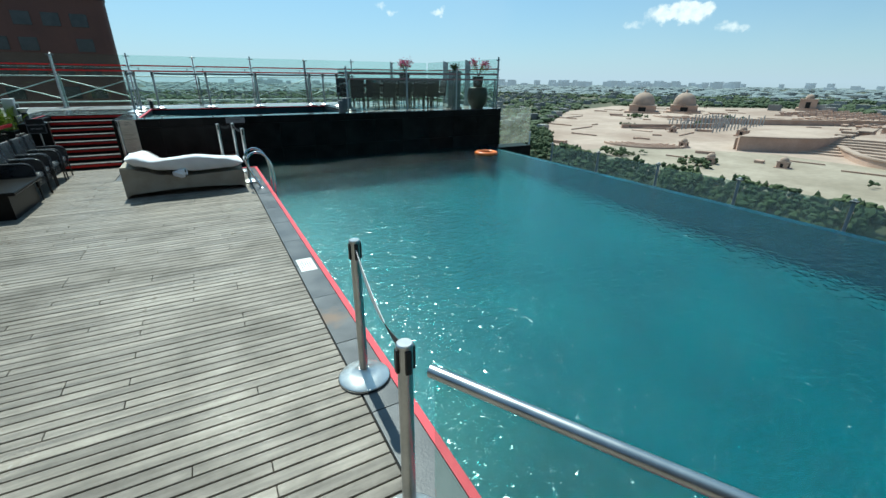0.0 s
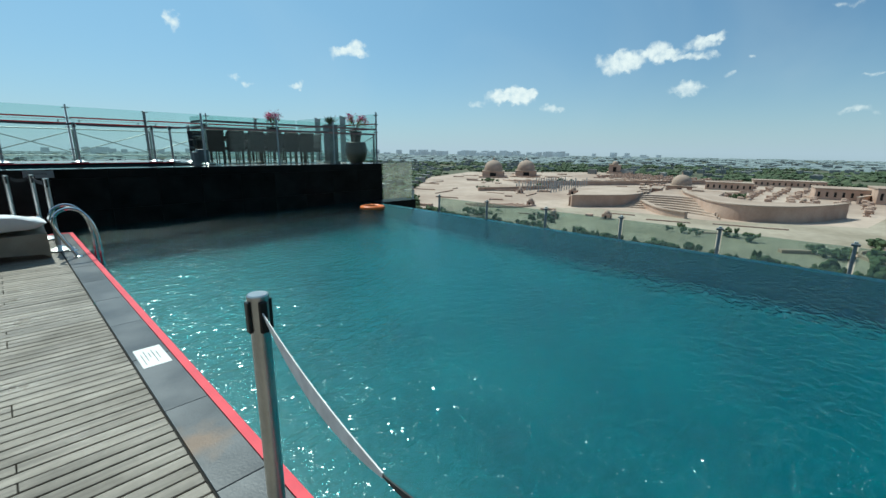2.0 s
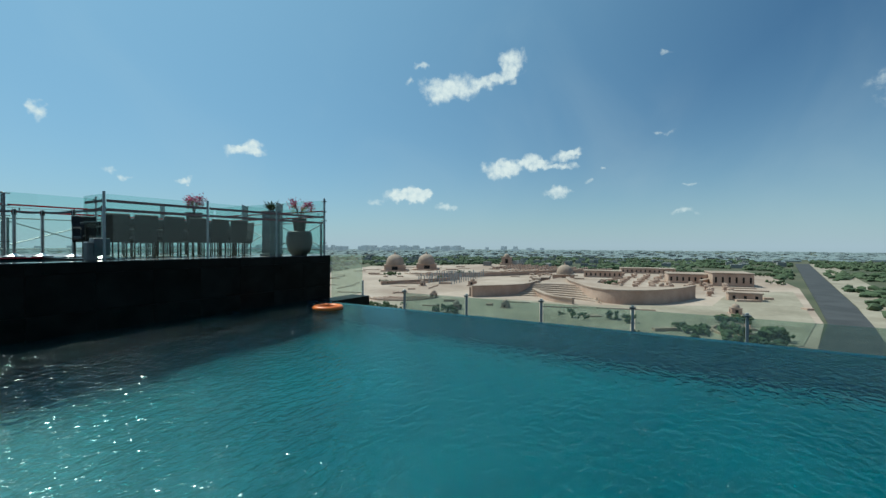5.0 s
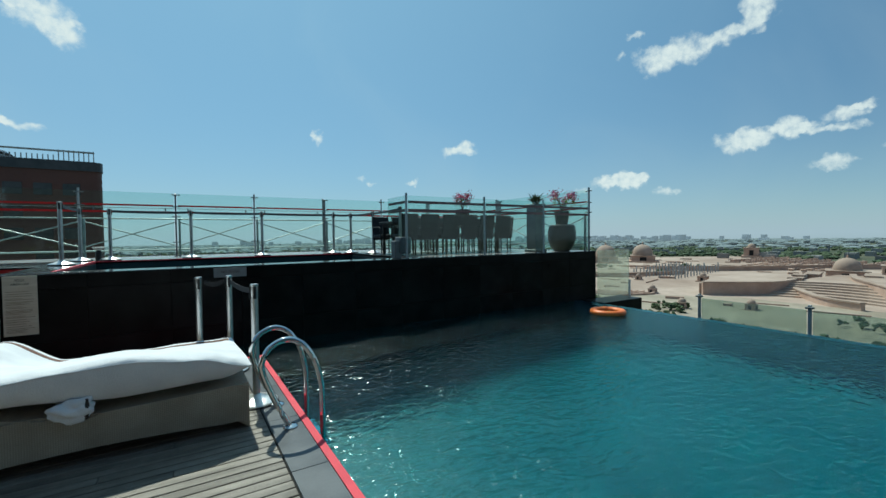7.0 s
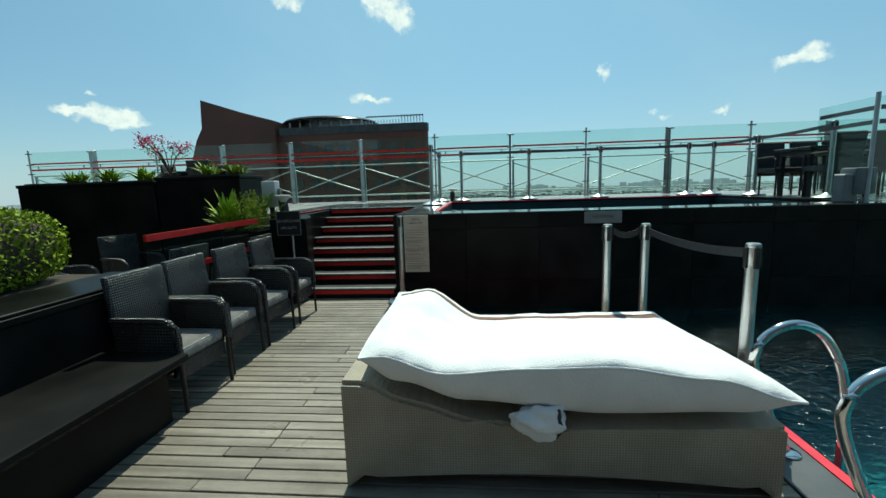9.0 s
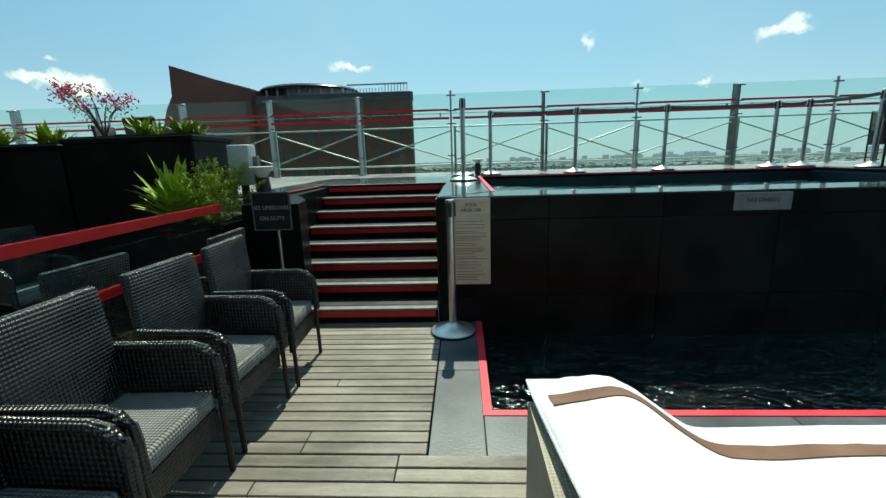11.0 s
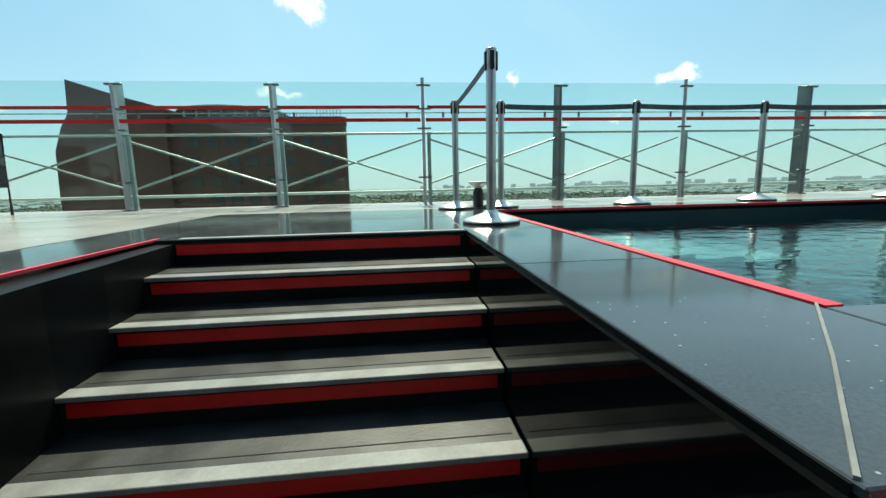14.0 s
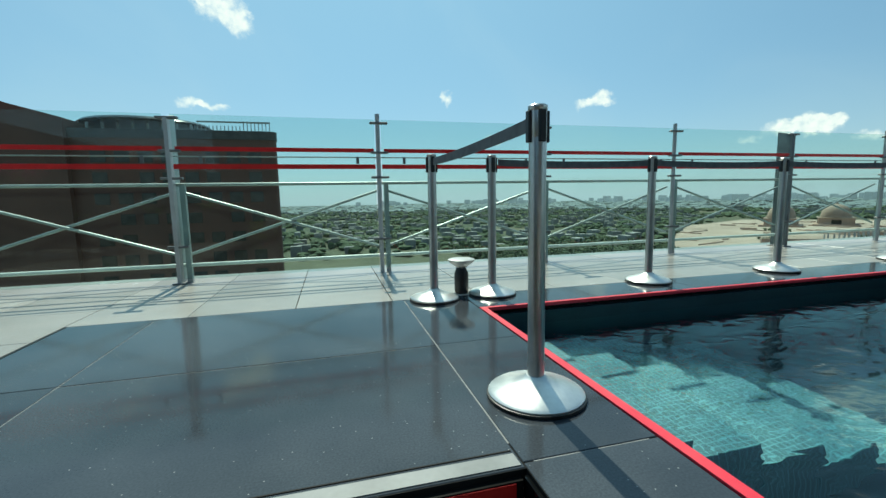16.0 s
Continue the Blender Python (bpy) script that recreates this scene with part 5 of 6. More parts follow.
dining_table(4.75, 1.85, 2.8, 0.7, "long black dining table on the glazed terrace")
dc = dining_chair()
dc.matrix_basis = at(6.43, 2.34, PLAT, -92)
for i in range(6):
    copy_thing(dc, at(3.55 + 0.48 * i, 1.42, PLAT, 90 + r.uniform(-4, 4)))
    copy_thing(dc, at(3.55 + 0.48 * i, 2.32, PLAT, -90 + r.uniform(-6, 6)))
copy_thing(dc, at(6.4, 1.85, PLAT, 180))
# tables on the beige terrace
dining_table(-5.7, 2.6, 0.9, 0.8, "small black table on the beige terrace")
for x, y, rz in ((-6.1, 3.1, 175), (-6.3, 2.6, 5), (-6.6, 3.4, -90), (-5.4, 2.0, 85)):
    copy_thing(dc, at(x, y, PLAT, rz))


def sling_chair():
    c = thing("sling_chair", 0, 0, 0, "black metal terrace chair with a grey mesh back", "chair", "mesh chairs by the fence")
    part("back_mesh", new_box(-0.235, -0.225, -0.2, 0.2, 0.5, 0.8), M["sling"], c, "see-through grey mesh")
    part("back_frame", tube(bmesh.new(), [(-0.2, -0.21, 0), (-0.23, -0.21, 0.82), (-0.23, 0.21, 0.82), (-0.2, 0.21, 0)], 0.013, 8), M["black"], c)
    part("seat", new_box(-0.22, 0.2, -0.2, 0.2, 0.36, 0.42, 0.01), M["black"], c)
    part("skirt", new_box(-0.238, -0.222, -0.2, 0.2, 0.28, 0.5), M["wicker"], c)
    part("front_leg", tube(bmesh.new(), [(0.2, -0.21, 0), (0.19, -0.21, 0.6), (-0.22, -0.21, 0.6)], 0.013, 8), M["black"], c)
    part("front_leg", tube(bmesh.new(), [(0.2, 0.21, 0), (0.19, 0.21, 0.6), (-0.22, 0.21, 0.6)], 0.013, 8), M["black"], c)
    return c


sc = sling_chair()
sc.matrix_basis = at(5.3, 4.5, PLAT, 28)
copy_thing(sc, at(5.52, 4.08, PLAT, 26))
copy_thing(sc, at(-6.55, 4.42, PLAT, 165))
copy_thing(sc, at(-6.95, 4.1, PLAT, 80))
dining_table(-7.05, 4.55, 0.7, 0.6, "small dark table at the far end of the beige terrace")
dining_table(6.15, 4.15, 0.9, 0.8, "small dark table with mesh chairs by the fence")

# ---- hotel body under the roof ----
structure("hotel_block", new_box(-12.5, 8.4, -15.5, 5.2, -50, -1.55), M["tower"], "brown hotel block under the roof terrace")
# added out of view: keeps southern sky light off the shaded sides
structure("wall_south", new_box(-8.0, 9.0, -15.3, -15.0, -1.5, 11), M["tower_dark"], "unseen dark wall added behind the pool to block the southern sky")
structure("wall_west", new_box(-8.0, -7.6, -15.0, 0.2, -1.5, 3.0), M["granite"], "dark wall closing the deck")

# ---- land ----
G = -50.0
b = bmesh.new()
rings = []
for rad in (0.0, 200, 600, 1500, 3000, 4450):
    rings.append([b.verts.new((rad * math.cos(2 * math.pi * k / 64), rad * math.sin(2 * math.pi * k / 64), G)) for k in range(64)] if rad else [b.verts.new((0, 0, G))])
for k in range(64):
    b.faces.new((rings[0][0], rings[1][k], rings[1][(k + 1) % 64]))
for p, q in zip(rings[1:], rings[2:]):
    for k in range(64):
        b.faces.new((p[k], q[k], q[(k + 1) % 64], p[(k + 1) % 64]))
structure("ground", b, M["ground"], "scrubby green and brown plain to the horizon")


def sheet(name, pts, z, material, label):
    bm = bmesh.new()
    top = [bm.verts.new((x, y, G + z)) for x, y in pts]
    bot = [bm.verts.new((x, y, G - 0.5)) for x, y in pts]
    bm.faces.new(top)
    for i in range(len(pts)):
        j = (i + 1) % len(pts)
        bm.faces.new((top[i], top[j], bot[j], bot[i]))
    return structure(name, bm, material, label)


PARK = [(232, 240), (376, 404), (560, 560), (766, 640), (1034, 440), (930, 200), (900, -125), (650, -122), (361, -84), (268, -62), (232, 0)]
sheet("pavement", PARK, 0.3, M["sand"], "wide pink sandstone paving of the memorial park")
sheet("lawn", [(240, 225), (305, 235), (372, 150), (372, 60), (420, -25), (545, -45), (600, -108), (361, -80), (275, -58), (238, 0)], 0.6, M["sand_pale"], "pale dry ground before the curved walls")
sheet("road", [(268, -62), (361, -86), (474, -104), (1540, -268), (1545, -300), (474, -128), (361, -108), (262, -88)], 0.8, M["asphalt"], "grey asphalt road leading to the horizon")
sheet("verge", [(270, -90), (474, -129), (1545, -301), (1545, -345), (474, -165), (270, -130)], 0.5, M["sand_pale"], "bare earth verge beside the road")


def inside(x, y, poly):
    hit = False
    for (x0, y0), (x1, y1) in zip(poly, poly[1:] + poly[:1]):
        if (y0 > y) != (y1 > y) and x < (x1 - x0) * (y - y0) / (y1 - y0) + x0:
            hit = not hit
    return hit


def curved_wall(pts, h, th, label, group="curved park walls"):
    t = thing("park_wall", 0, 0, G, label, "wall", group)
    fine = []
    P = [Vector((x, y, 0)) for x, y in pts]
    for i in range(len(P) - 1):
        p0, p1, p2, p3 = P[max(i - 1, 0)], P[i], P[i + 1], P[min(i + 2, len(P) - 1)]
        for k in range(8):
            u = k / 8
            fine.append(0.5 * ((2 * p1) + (p2 - p0) * u + (2 * p0 - 5 * p1 + 4 * p2 - p3) * u * u + (3 * p1 - p0 - 3 * p2 + p3) * u ** 3))
    fine.append(P[-1])
    part("wall", ribbon(bmesh.new(), [p + Vector((0, 0, h / 2)) for p in fine], h, th=th), M["stone"], t)
    part("coping", ribbon(bmesh.new(), [p + Vector((0, 0, h + 0.5)) for p in fine], 1.0, th=th + 1.6), M["sand"], t, "pale coping")
    return t


curved_wall([(369, 176), (388, 158), (413, 142), (445, 140), (475, 142), (500, 150)], 10.5, 3, "tall curved pink sandstone wall with a pale coping")
curved_wall([(520, 120), (480, 108), (440, 88), (405, 68), (392, 44), (408, 18), (440, 0), (475, -12)], 12, 3, "tall curved pink sandstone wall with a pale coping")
curved_wall([(470, 170), (440, 140), (405, 118), (380, 100), (368, 78)], 5, 3, "lower curved sandstone terrace wall")
curved_wall([(620, -20), (700, -40), (790, -60)], 7, 2, "long low sandstone wall of the park")
curved_wall([(560, 330), (650, 260), (760, 190), (860, 120)], 6, 2, "long low sandstone wall of the park")
curved_wall([(420, 330), (480, 300), (545, 285)], 4, 2, "long low sandstone wall of the park")
for name, pts, h in (("bastion", [(372, 180), (390, 161), (414, 145), (446, 143), (500, 153), (520, 190), (440, 200)], 9.5),
                     ("bastion", [(478, -8), (441, 3), (410, 20), (395, 44), (407, 66), (441, 85), (481, 105), (500, 95), (468, 64), (450, 42), (470, 18)], 10.5)):
    bm = bmesh.new()
    top, bot = [bm.verts.new((x, y, h)) for x, y in pts], [bm.verts.new((x, y, 0)) for x, y in pts]
    bm.faces.new(top)
    for k in range(len(pts)):
        bm.faces.new((top[k], top[k - 1], bot[k - 1], bot[k]))
    part("platform", bm, M["sand"], thing(name, 0, 0, G, "raised sandstone platform behind a curved wall", "terrace", "park bastions"))
# stepped terrace between the curved walls
st = thing("stepped_terrace", 0, 0, G, "broad stepped sandstone terrace between curved walls", "terrace")
for i in range(7):
    bm = bmesh.new()
    pts = [(395 + i * 7 + 26 * abs(math.sin(a)) - 13, 110 + (52 - i * 3) * math.cos(a)) for a in [math.pi * k / 12 for k in range(13)]] + [(540, 85), (540, 135)]
    top = [bm.verts.new((x, y, 1.4 * (i + 1))) for x, y in pts]
    bot = [bm.verts.new((x, y, 0)) for x, y in pts]
    bm.faces.new(top)
    for k in range(len(pts)):
        j = (k + 1) % len(pts)
        bm.faces.new((top[k], top[j], bot[j], bot[k]))
    part("step", bm, M["sand"], st)


def domed(x, y, w, h, rd, label, rz=0, name="domed_pavilion"):
    d = thing(name, x, y, G, label, "pavilion", "domed park pavilions", rz)
    part("plinth", new_box(-w * 0.65, w * 0.65, -w * 0.65, w * 0.65, 0, h * 0.25), M["stone"], d)
    part("hall", new_box(-w / 2, w / 2, -w / 2, w / 2, h * 0.25, h, 0.4), M["stone"], d)
    part("cornice", new_box(-w * 0.53, w * 0.53, -w * 0.53, w * 0.53, h, h * 1.06), M["sand"], d)
    dome = part("dome", lathe(bmesh.new(), [(rd * 1.04, h * 1.06), (rd * 1.04, h * 1.06 + rd * 0.25)] + [(rd * math.cos(a), h * 1.06 + rd * 0.25 + rd * 0.92 * math.sin(a)) for a in [math.pi / 2 * k / 9 for k in range(9)]] + [(0.05 * rd, h * 1.06 + rd * 1.2)], 28), M["sand"], d, "pale sandstone dome", True)
    part("finial", lathe(bmesh.new(), [(0.06 * rd, 0), (0.09 * rd, 0.1 * rd), (0.02 * rd, 0.3 * rd)], 8, (0, 0, h * 1.06 + rd * 1.18)), M["stone"], dome)
    for k in range(4):
        bm = new_box(-w * 0.14, w * 0.14, -w * 0.515, -w * 0.49, h * 0.25, h * 0.8)
        bmesh.ops.rotate(bm, verts=bm.verts, cent=(0, 0, 0), matrix=Matrix.Rotation(math.pi / 2 * k, 3, "Z"))
        part("arch", bm, M["dark"], d, "dark arched doorway")
    return d


domed(660, 488, 40, 12, 17, "large domed pink sandstone pavilion", 35)
domed(730, 460, 40, 12, 17, "large domed pink sandstone pavilion", 35)
domed(585, 140, 32, 11, 11, "domed sandstone gatehouse above the curved walls", 15)
domed(1010, 395, 26, 20, 7, "sandstone gatehouse at the park's far side", 20)
domed(380, -38, 7, 5, 2.5, "small domed sandstone kiosk", 10)
domed(470, 225, 9, 6, 3, "small domed sandstone kiosk", 10)


def hall(x, y, w, d, h, rz, label):
    t = thing("park_building", x, y, G, label, "building", "park buildings", rz)
    part("wall", new_box(-w / 2, w / 2, -d / 2, d / 2, 0, h, 0.3), M["stone"], t)
    part("roof", new_box(-w / 2 - 0.8, w / 2 + 0.8, -d / 2 - 0.8, d / 2 + 0.8, h, h + 1.2), M["sand"], t)
    n = int(d // 7)
    for k in range(n):
        yy = -d / 2 + (k + 0.5) * d / n
        part("window", new_box(-w / 2 - 0.15, -w / 2 + 0.1, yy - 1.1, yy + 1.1, h * 0.3, h * 0.75), M["dark"], t)
    return t


for x, y, w, d, h in ((455, 141, 9, 9, 11), (478, 146, 12, 8, 12), (520, 148, 40, 10, 11), (545, 112, 36, 10, 10)):
    hall(x, y, w, d, h, 12, "sandstone gate tower between the curved walls")
hall(660, -52, 50, 44, 16, 8, "block-like pink sandstone museum building")
hall(680, -5, 46, 50, 12, 8, "block-like pink sandstone museum building")
hall(715, 113, 26, 56, 10, 12, "low pink sandstone hall")
hall(860, 60, 30, 90, 9, 12, "low pink sandstone hall")
hall(480, -52, 14, 26, 7, 5, "low sandstone gate block")

for x, y in ((436, 277), (290, 150), (318, 120), (345, 205), (520, 60), (560, 20)):
    domed(x, y, 6, 4.5, 2.4, "small domed sandstone kiosk", r.uniform(0, 40))
# curved stepped seats and low garden walls
bm = bmesh.new()
for cx, cy, a0, a1, radii in ((335, 235, 2.6, 5.2, (14, 19, 24, 29, 34)), (300, -45, 0.2, 2.6, (10, 15, 20, 25)), (470, 330, 3.0, 5.4, (20, 27, 34)), (640, 400, 2.4, 4.8, (22, 32, 42))):
    for q in radii:
        ribbon(bm, [(cx + q * math.cos(a0 + (a1 - a0) * k / 16), cy + q * math.sin(a0 + (a1 - a0) * k / 16), G + 1.0) for k in range(17)], 2.0, th=1.6)
for k in range(60):
    x, y, a = r.uniform(260, 900), r.uniform(-90, 560), r.choice((0.25, 0.25 + math.pi / 2))
    if inside(x, y, PARK):
        q = r.uniform(10, 45)
        ribbon(bm, [(x, y, G + 0.8), (x + q * math.cos(a), y + q * math.sin(a), G + 0.8)], 1.4, th=1.0)
tagged(part("garden_walls", bm, M["stone"]), "curved stepped seats and low walls of the park", "walls", "", "stuff")
# rows of carved figures on plinths, plain shapes
bm = bmesh.new()
for i in range(13):
    for j in range(9):
        x, y = 500 + 22 * i + r.uniform(-3, 3), -45 + 19 * j + r.uniform(-3, 3)
        if inside(x, y, [(590, 100), (650, 170), (760, 170), (700, 60)]) or not inside(x, y, PARK) or (625 < x < 715 and y < 25) or (x < 530 and y > -12):
            continue
        box(bm, x - 2.6, x + 2.6, y - 2.6, y + 2.6, G, G + 1.0), box(bm, x - 1.5, x + 1.5, y - 1.5, y + 1.5, G + 1.0, G + 3), box(bm, x - 1.6, x + 1.6, y - 2.8, y + 2.4, G + 3, G + 6.2, 0.7), box(bm, x - 0.9, x + 0.9, y - 3.8, y - 2.6, G + 2.6, G + 5.6, 0.4)
for i in range(9):
    for j in range(8):
        x, y = 820 + 20 * i, 180 + 24 * j
        if inside(x, y, PARK):
            box(bm, x - 3, x + 3, y - 3, y + 3, G, G + 5)
for i in range(7):
    for j in range(9):
        x, y = 690 + 19 * i + r.uniform(-2, 2), 180 + 14 * j
        box(bm, x - 2.4, x + 2.4, y - 2.4, y + 2.4, G, G + 2.2), box(bm, x - 3.4, x + 3.4, y - 3.4, y + 3.4, G + 2.2, G + 3.4, 0.5)
tagged(part("carved_plinths", bm, M["stone"]), "rows of carved sandstone plinths in the park", "plinths", "", "stuff")
bm = bmesh.new()
for i in range(16):
    for j in range(4):
        x, y = 470 + 9 * i + r.uniform(-1, 1), 255 + 17 * j + 4 * i * 0.3
        box(bm, x - 0.5, x + 0.5, y - 0.5, y + 0.5, G, G + r.uniform(9, 13))
tagged(part("pillar_grove", bm, M["concrete"]), "grove of slim pale pillars in the park", "pillars", "", "stuff")
# low terraces and steps scattered over the paving
bm = bmesh.new()
for k in range(70):
    x, y = r.uniform(250, 900), r.uniform(-100, 560)
    if inside(x, y, PARK) and not (380 < x < 560 and 0 < y < 190):
        a, w2, d2 = r.uniform(0.2, 0.7), r.uniform(4, 22), r.uniform(2, 7)
        h2 = r.uniform(0.6, 2.6)
        vs = bmesh.ops.create_cube(bm, size=1.0)["verts"]
        bmesh.ops.scale(bm, vec=(d2, w2, h2), verts=vs)
        bmesh.ops.rotate(bm, verts=vs, cent=(0, 0, 0), matrix=Matrix.Rotation(a, 3, "Z"))
        bmesh.ops.translate(bm, vec=(x, y, G + 0.3 + h2 / 2), verts=vs)
tagged(part("park_blocks", bm, M["stone"]), "low sandstone steps and blocks over the paving", "blocks", "", "stuff")


# ---- woods, town and skyline ----
def ico(sub):
    bm = bmesh.new()
    bmesh.ops.create_icosphere(bm, subdivisions=sub, radius=1.0)
    v = np.array([q.co[:] for q in bm.verts])
    bm.verts.ensure_lookup_table()
    f = np.array([[q.index for q in fc.verts] for fc in bm.faces])
    bm.free()
    return v, f


def clumps(name, places, sub, material, label):
    """Places: x, y, base, radius, height. One joined mesh of uneven crowns."""
    V, F = ico(sub)
    rs = np.random.RandomState(3)
    n, nv = len(places), len(V)
    P = np.array(places)
    jit = rs.uniform(0.62, 1.3, (n, nv, 1))
    vs = V[None] * jit * np.stack([P[:, 3], P[:, 3], P[:, 4] / 2], 1)[:, None] + np.stack([P[:, 0], P[:, 1], P[:, 2] + P[:, 4] * 0.42], 1)[:, None]
    fs = (F[None] + (np.arange(n) * nv)[:, None, None]).reshape(-1, 3)
    me = bpy.data.meshes.new(name)
    me.from_pydata((vs.reshape(-1, 3) * U).tolist(), [], fs.tolist())
    me.materials.append(material)
    return tagged(new(name, me), label, "trees", "", "stuff")


ROADLINE = [(250, -75), (1560, -286)]
near, mid, far = [], [], []
for k in range(2600):
    x, y = r.uniform(110, 300), r.uniform(-150, 420)
    d = math.hypot(x, y)
    if (x > 236 and y > -25 and inside(x, y, PARK)) or abs(y + 75 + (x - 250) * 0.161) < 26 or d < 130:
        continue
    near.append((x, y, G, r.uniform(2.2, 4.6), r.uniform(5, 10)))
for cx, cy, n, s in ((284, -12, 26, 9), (335, -34, 22, 9), (300, 60, 10, 8), (275, 150, 16, 10), (262, 200, 16, 10), (560, 420, 26, 14), (580, 78, 26, 10), (880, -118, 26, 14), (520, 300, 14, 8), (300, 25, 6, 4), (308, 35, 6, 4), (430, 330, 12, 8), (640, 330, 16, 10), (700, -110, 12, 8)):
    for k in range(n):
        near.append((cx + r.gauss(0, s * 0.55), cy + r.gauss(0, s * 0.55), G + r.uniform(0, 2.5), r.uniform(1.5, 3.2), r.uniform(3, 6)))
while len(mid) < 13000:
    a, d = radians(r.uniform(-75, 125)), 380 + 1500 * r.random() ** 0.8
    x, y = d * math.sin(a), d * math.cos(a)
    if inside(x, y, PARK) or (x > 240 and abs(y + 75 + (x - 250) * 0.161) < 24):
        continue
    if noise.noise((x * 0.006, y * 0.006, 0)) < -0.18:
        continue
    mid.append((x, y, G, r.uniform(3.5, 8), r.uniform(4, 8.5)))
for k in range(5500):
    a, d = radians(r.uniform(-75, 125)), 1700 + 2700 * r.random()
    far.append((d * math.sin(a), d * math.cos(a), G, r.uniform(14, 34), r.uniform(5, 11)))
leafy = []
for x, y, z, rad, h in near:        # each crown is a heap of small clumps
    for k in range(6):
        a, o = r.uniform(0, 6.28), rad * r.uniform(0.2, 0.8)
        leafy.append((x + o * math.cos(a), y + o * math.sin(a), z + h * r.uniform(0.0, 0.6), rad * r.uniform(0.35, 0.6), h * r.uniform(0.3, 0.5)))
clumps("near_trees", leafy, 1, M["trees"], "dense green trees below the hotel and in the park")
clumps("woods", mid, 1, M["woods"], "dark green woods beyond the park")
clumps("far_woods", far, 1, M["far"], "distant woods to the horizon, paled by a haze tone and faint glow")
bm_v, bm_f = [], []


def add_box(x, y, w, d, h):
    i = len(bm_v)
    for z in (G, G + h):
        bm_v.extend([(x - w, y - d, z), (x + w, y - d, z), (x + w, y + d, z), (x - w, y + d, z)])
    bm_f.extend([(i + 4, i + 5, i + 6, i + 7), (i, i + 1, i + 5, i + 4), (i + 1, i + 2, i + 6, i + 5), (i + 2, i + 3, i + 7, i + 6), (i + 3, i, i + 4, i + 7)])


for k in range(1300):
    a, d = radians(r.uniform(-40, 46)), r.uniform(420, 2200)
    x, y = d * math.sin(a), d * math.cos(a)
    if not inside(x, y, PARK):
        add_box(x, y, r.uniform(3, 7), r.uniform(3, 7), r.uniform(5, 10))
for k in range(260):
    a, d = radians(r.uniform(46, 100)), r.uniform(1000, 3000)
    add_box(d * math.sin(a), d * math.cos(a), r.uniform(4, 11), r.uniform(4, 11), r.uniform(6, 12))
me = bpy.data.meshes.new("town")
me.from_pydata([tuple(c * U for c in v) for v in bm_v], [], bm_f)
me.materials.append(M["town"])
tagged(new("town", me), "crowded low pale houses among trees", "houses", "", "stuff")
bm_v, bm_f = [], []
for c, n, spread in ((24, 26, 7), (44, 20, 3), (52, 46, 4.5), (60, 20, 4), (36, 12, 3), (70, 8, 4), (-20, 14, 8), (8, 12, 6)):
    for k in range(n):
        a, d = radians(r.gauss(c, spread * 0.5)), r.uniform(3300, 4300)
        add_box(d * math.sin(a), d * math.cos(a), r.uniform(10, 26), r.uniform(10, 26), r.uniform(20, 48))
me = bpy.data.meshes.new("skyline")
me.from_pydata([tuple(c * U for c in v) for v in bm_v], [], bm_f)
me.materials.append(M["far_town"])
tagged(new("skyline", me), "high-rise blocks along the horizon, paled by a haze tone and faint glow", "skyline", "", "stuff")

# ---- brown tower next door ----
tw = thing("tower_block", 0, 0, 0, "brown clad tower with a curved corner and dark rooftop canopy", "building")


def footprint(x0, x1, y0, y1, rad):
    return [(x0, y1), (x0, y0)] + [(x1 - rad + rad * math.sin(a), y0 + rad - rad * math.cos(a)) for a in [math.pi / 2 * k / 8 for k in range(9)]] + [(x1 - 7.5, y1)]


def prism(pts, z0, z1, top=None):
    bm = bmesh.new()
    lo = [bm.verts.new((x, y, z0)) for x, y in pts]
    hi = [bm.verts.new((x, y, top(x) if top else z1)) for x, y in pts]
    bm.faces.new(lo), bm.faces.new(hi)
    for k in range(len(pts)):
        j = (k + 1) % len(pts)
        bm.faces.new((lo[k], lo[j], hi[j], hi[k]))
    return bm


FP = footprint(-70, -13.9, 105, 150, 1.6)
part("wall", prism(FP, -50, 15.5), M["tower"], tw)
part("parapet", prism(footprint(-70, -13.7, 104.7, 150, 1.8), 15.5, 17.4), M["tower_dark"], tw, "dark glazed parapet band")
bm = bmesh.new()
pts = [(-77, -50), (-77.5, 0), (-77, 10), (-75.2, 15), (-73.4, 18), (-73, 25.2), (-62, 21.6), (-53.5, 19.2), (-53.5, -50)]
f0 = [bm.verts.new((x, 103.5, z)) for x, z in pts]
f1 = [bm.verts.new((x, 150, z)) for x, z in pts]
bm.faces.new(f0), bm.faces.new(f1)
for k in range(len(pts)):
    j = (k + 1) % len(pts)
    bm.faces.new((f0[k], f0[j], f1[j], f1[k]))
part("wedge", bm, M["tower"], tw, "sloping brown fin wall")
bm = lathe(bmesh.new(), [(2, 0.0), (12.8, 0.4), (13.2, 0.8), (12.6, 1.3), (2, 1.6)], 40)
bmesh.ops.translate(bm, vec=(-43, 117, 18.8), verts=bm.verts)
part("canopy", bm, M["tower_dark"], tw, "dark oval rooftop canopy", True)
for k in range(9):
    part("canopy_post", new_box(-54 + k * 2.8, -53.6 + k * 2.8, 107, 107.4, 15, 19), M["concrete"], tw)
for k in range(20):
    part("lattice_bar", new_box(-30 + k * 0.78, -29.85 + k * 0.78, 106, 106.2, 17.4, 19.7 if k > 11 else 18.6), M["concrete"], tw)
part("lattice_rail", new_box(-30, -15, 105.9, 106.3, 19.3, 19.6), M["concrete"], tw)
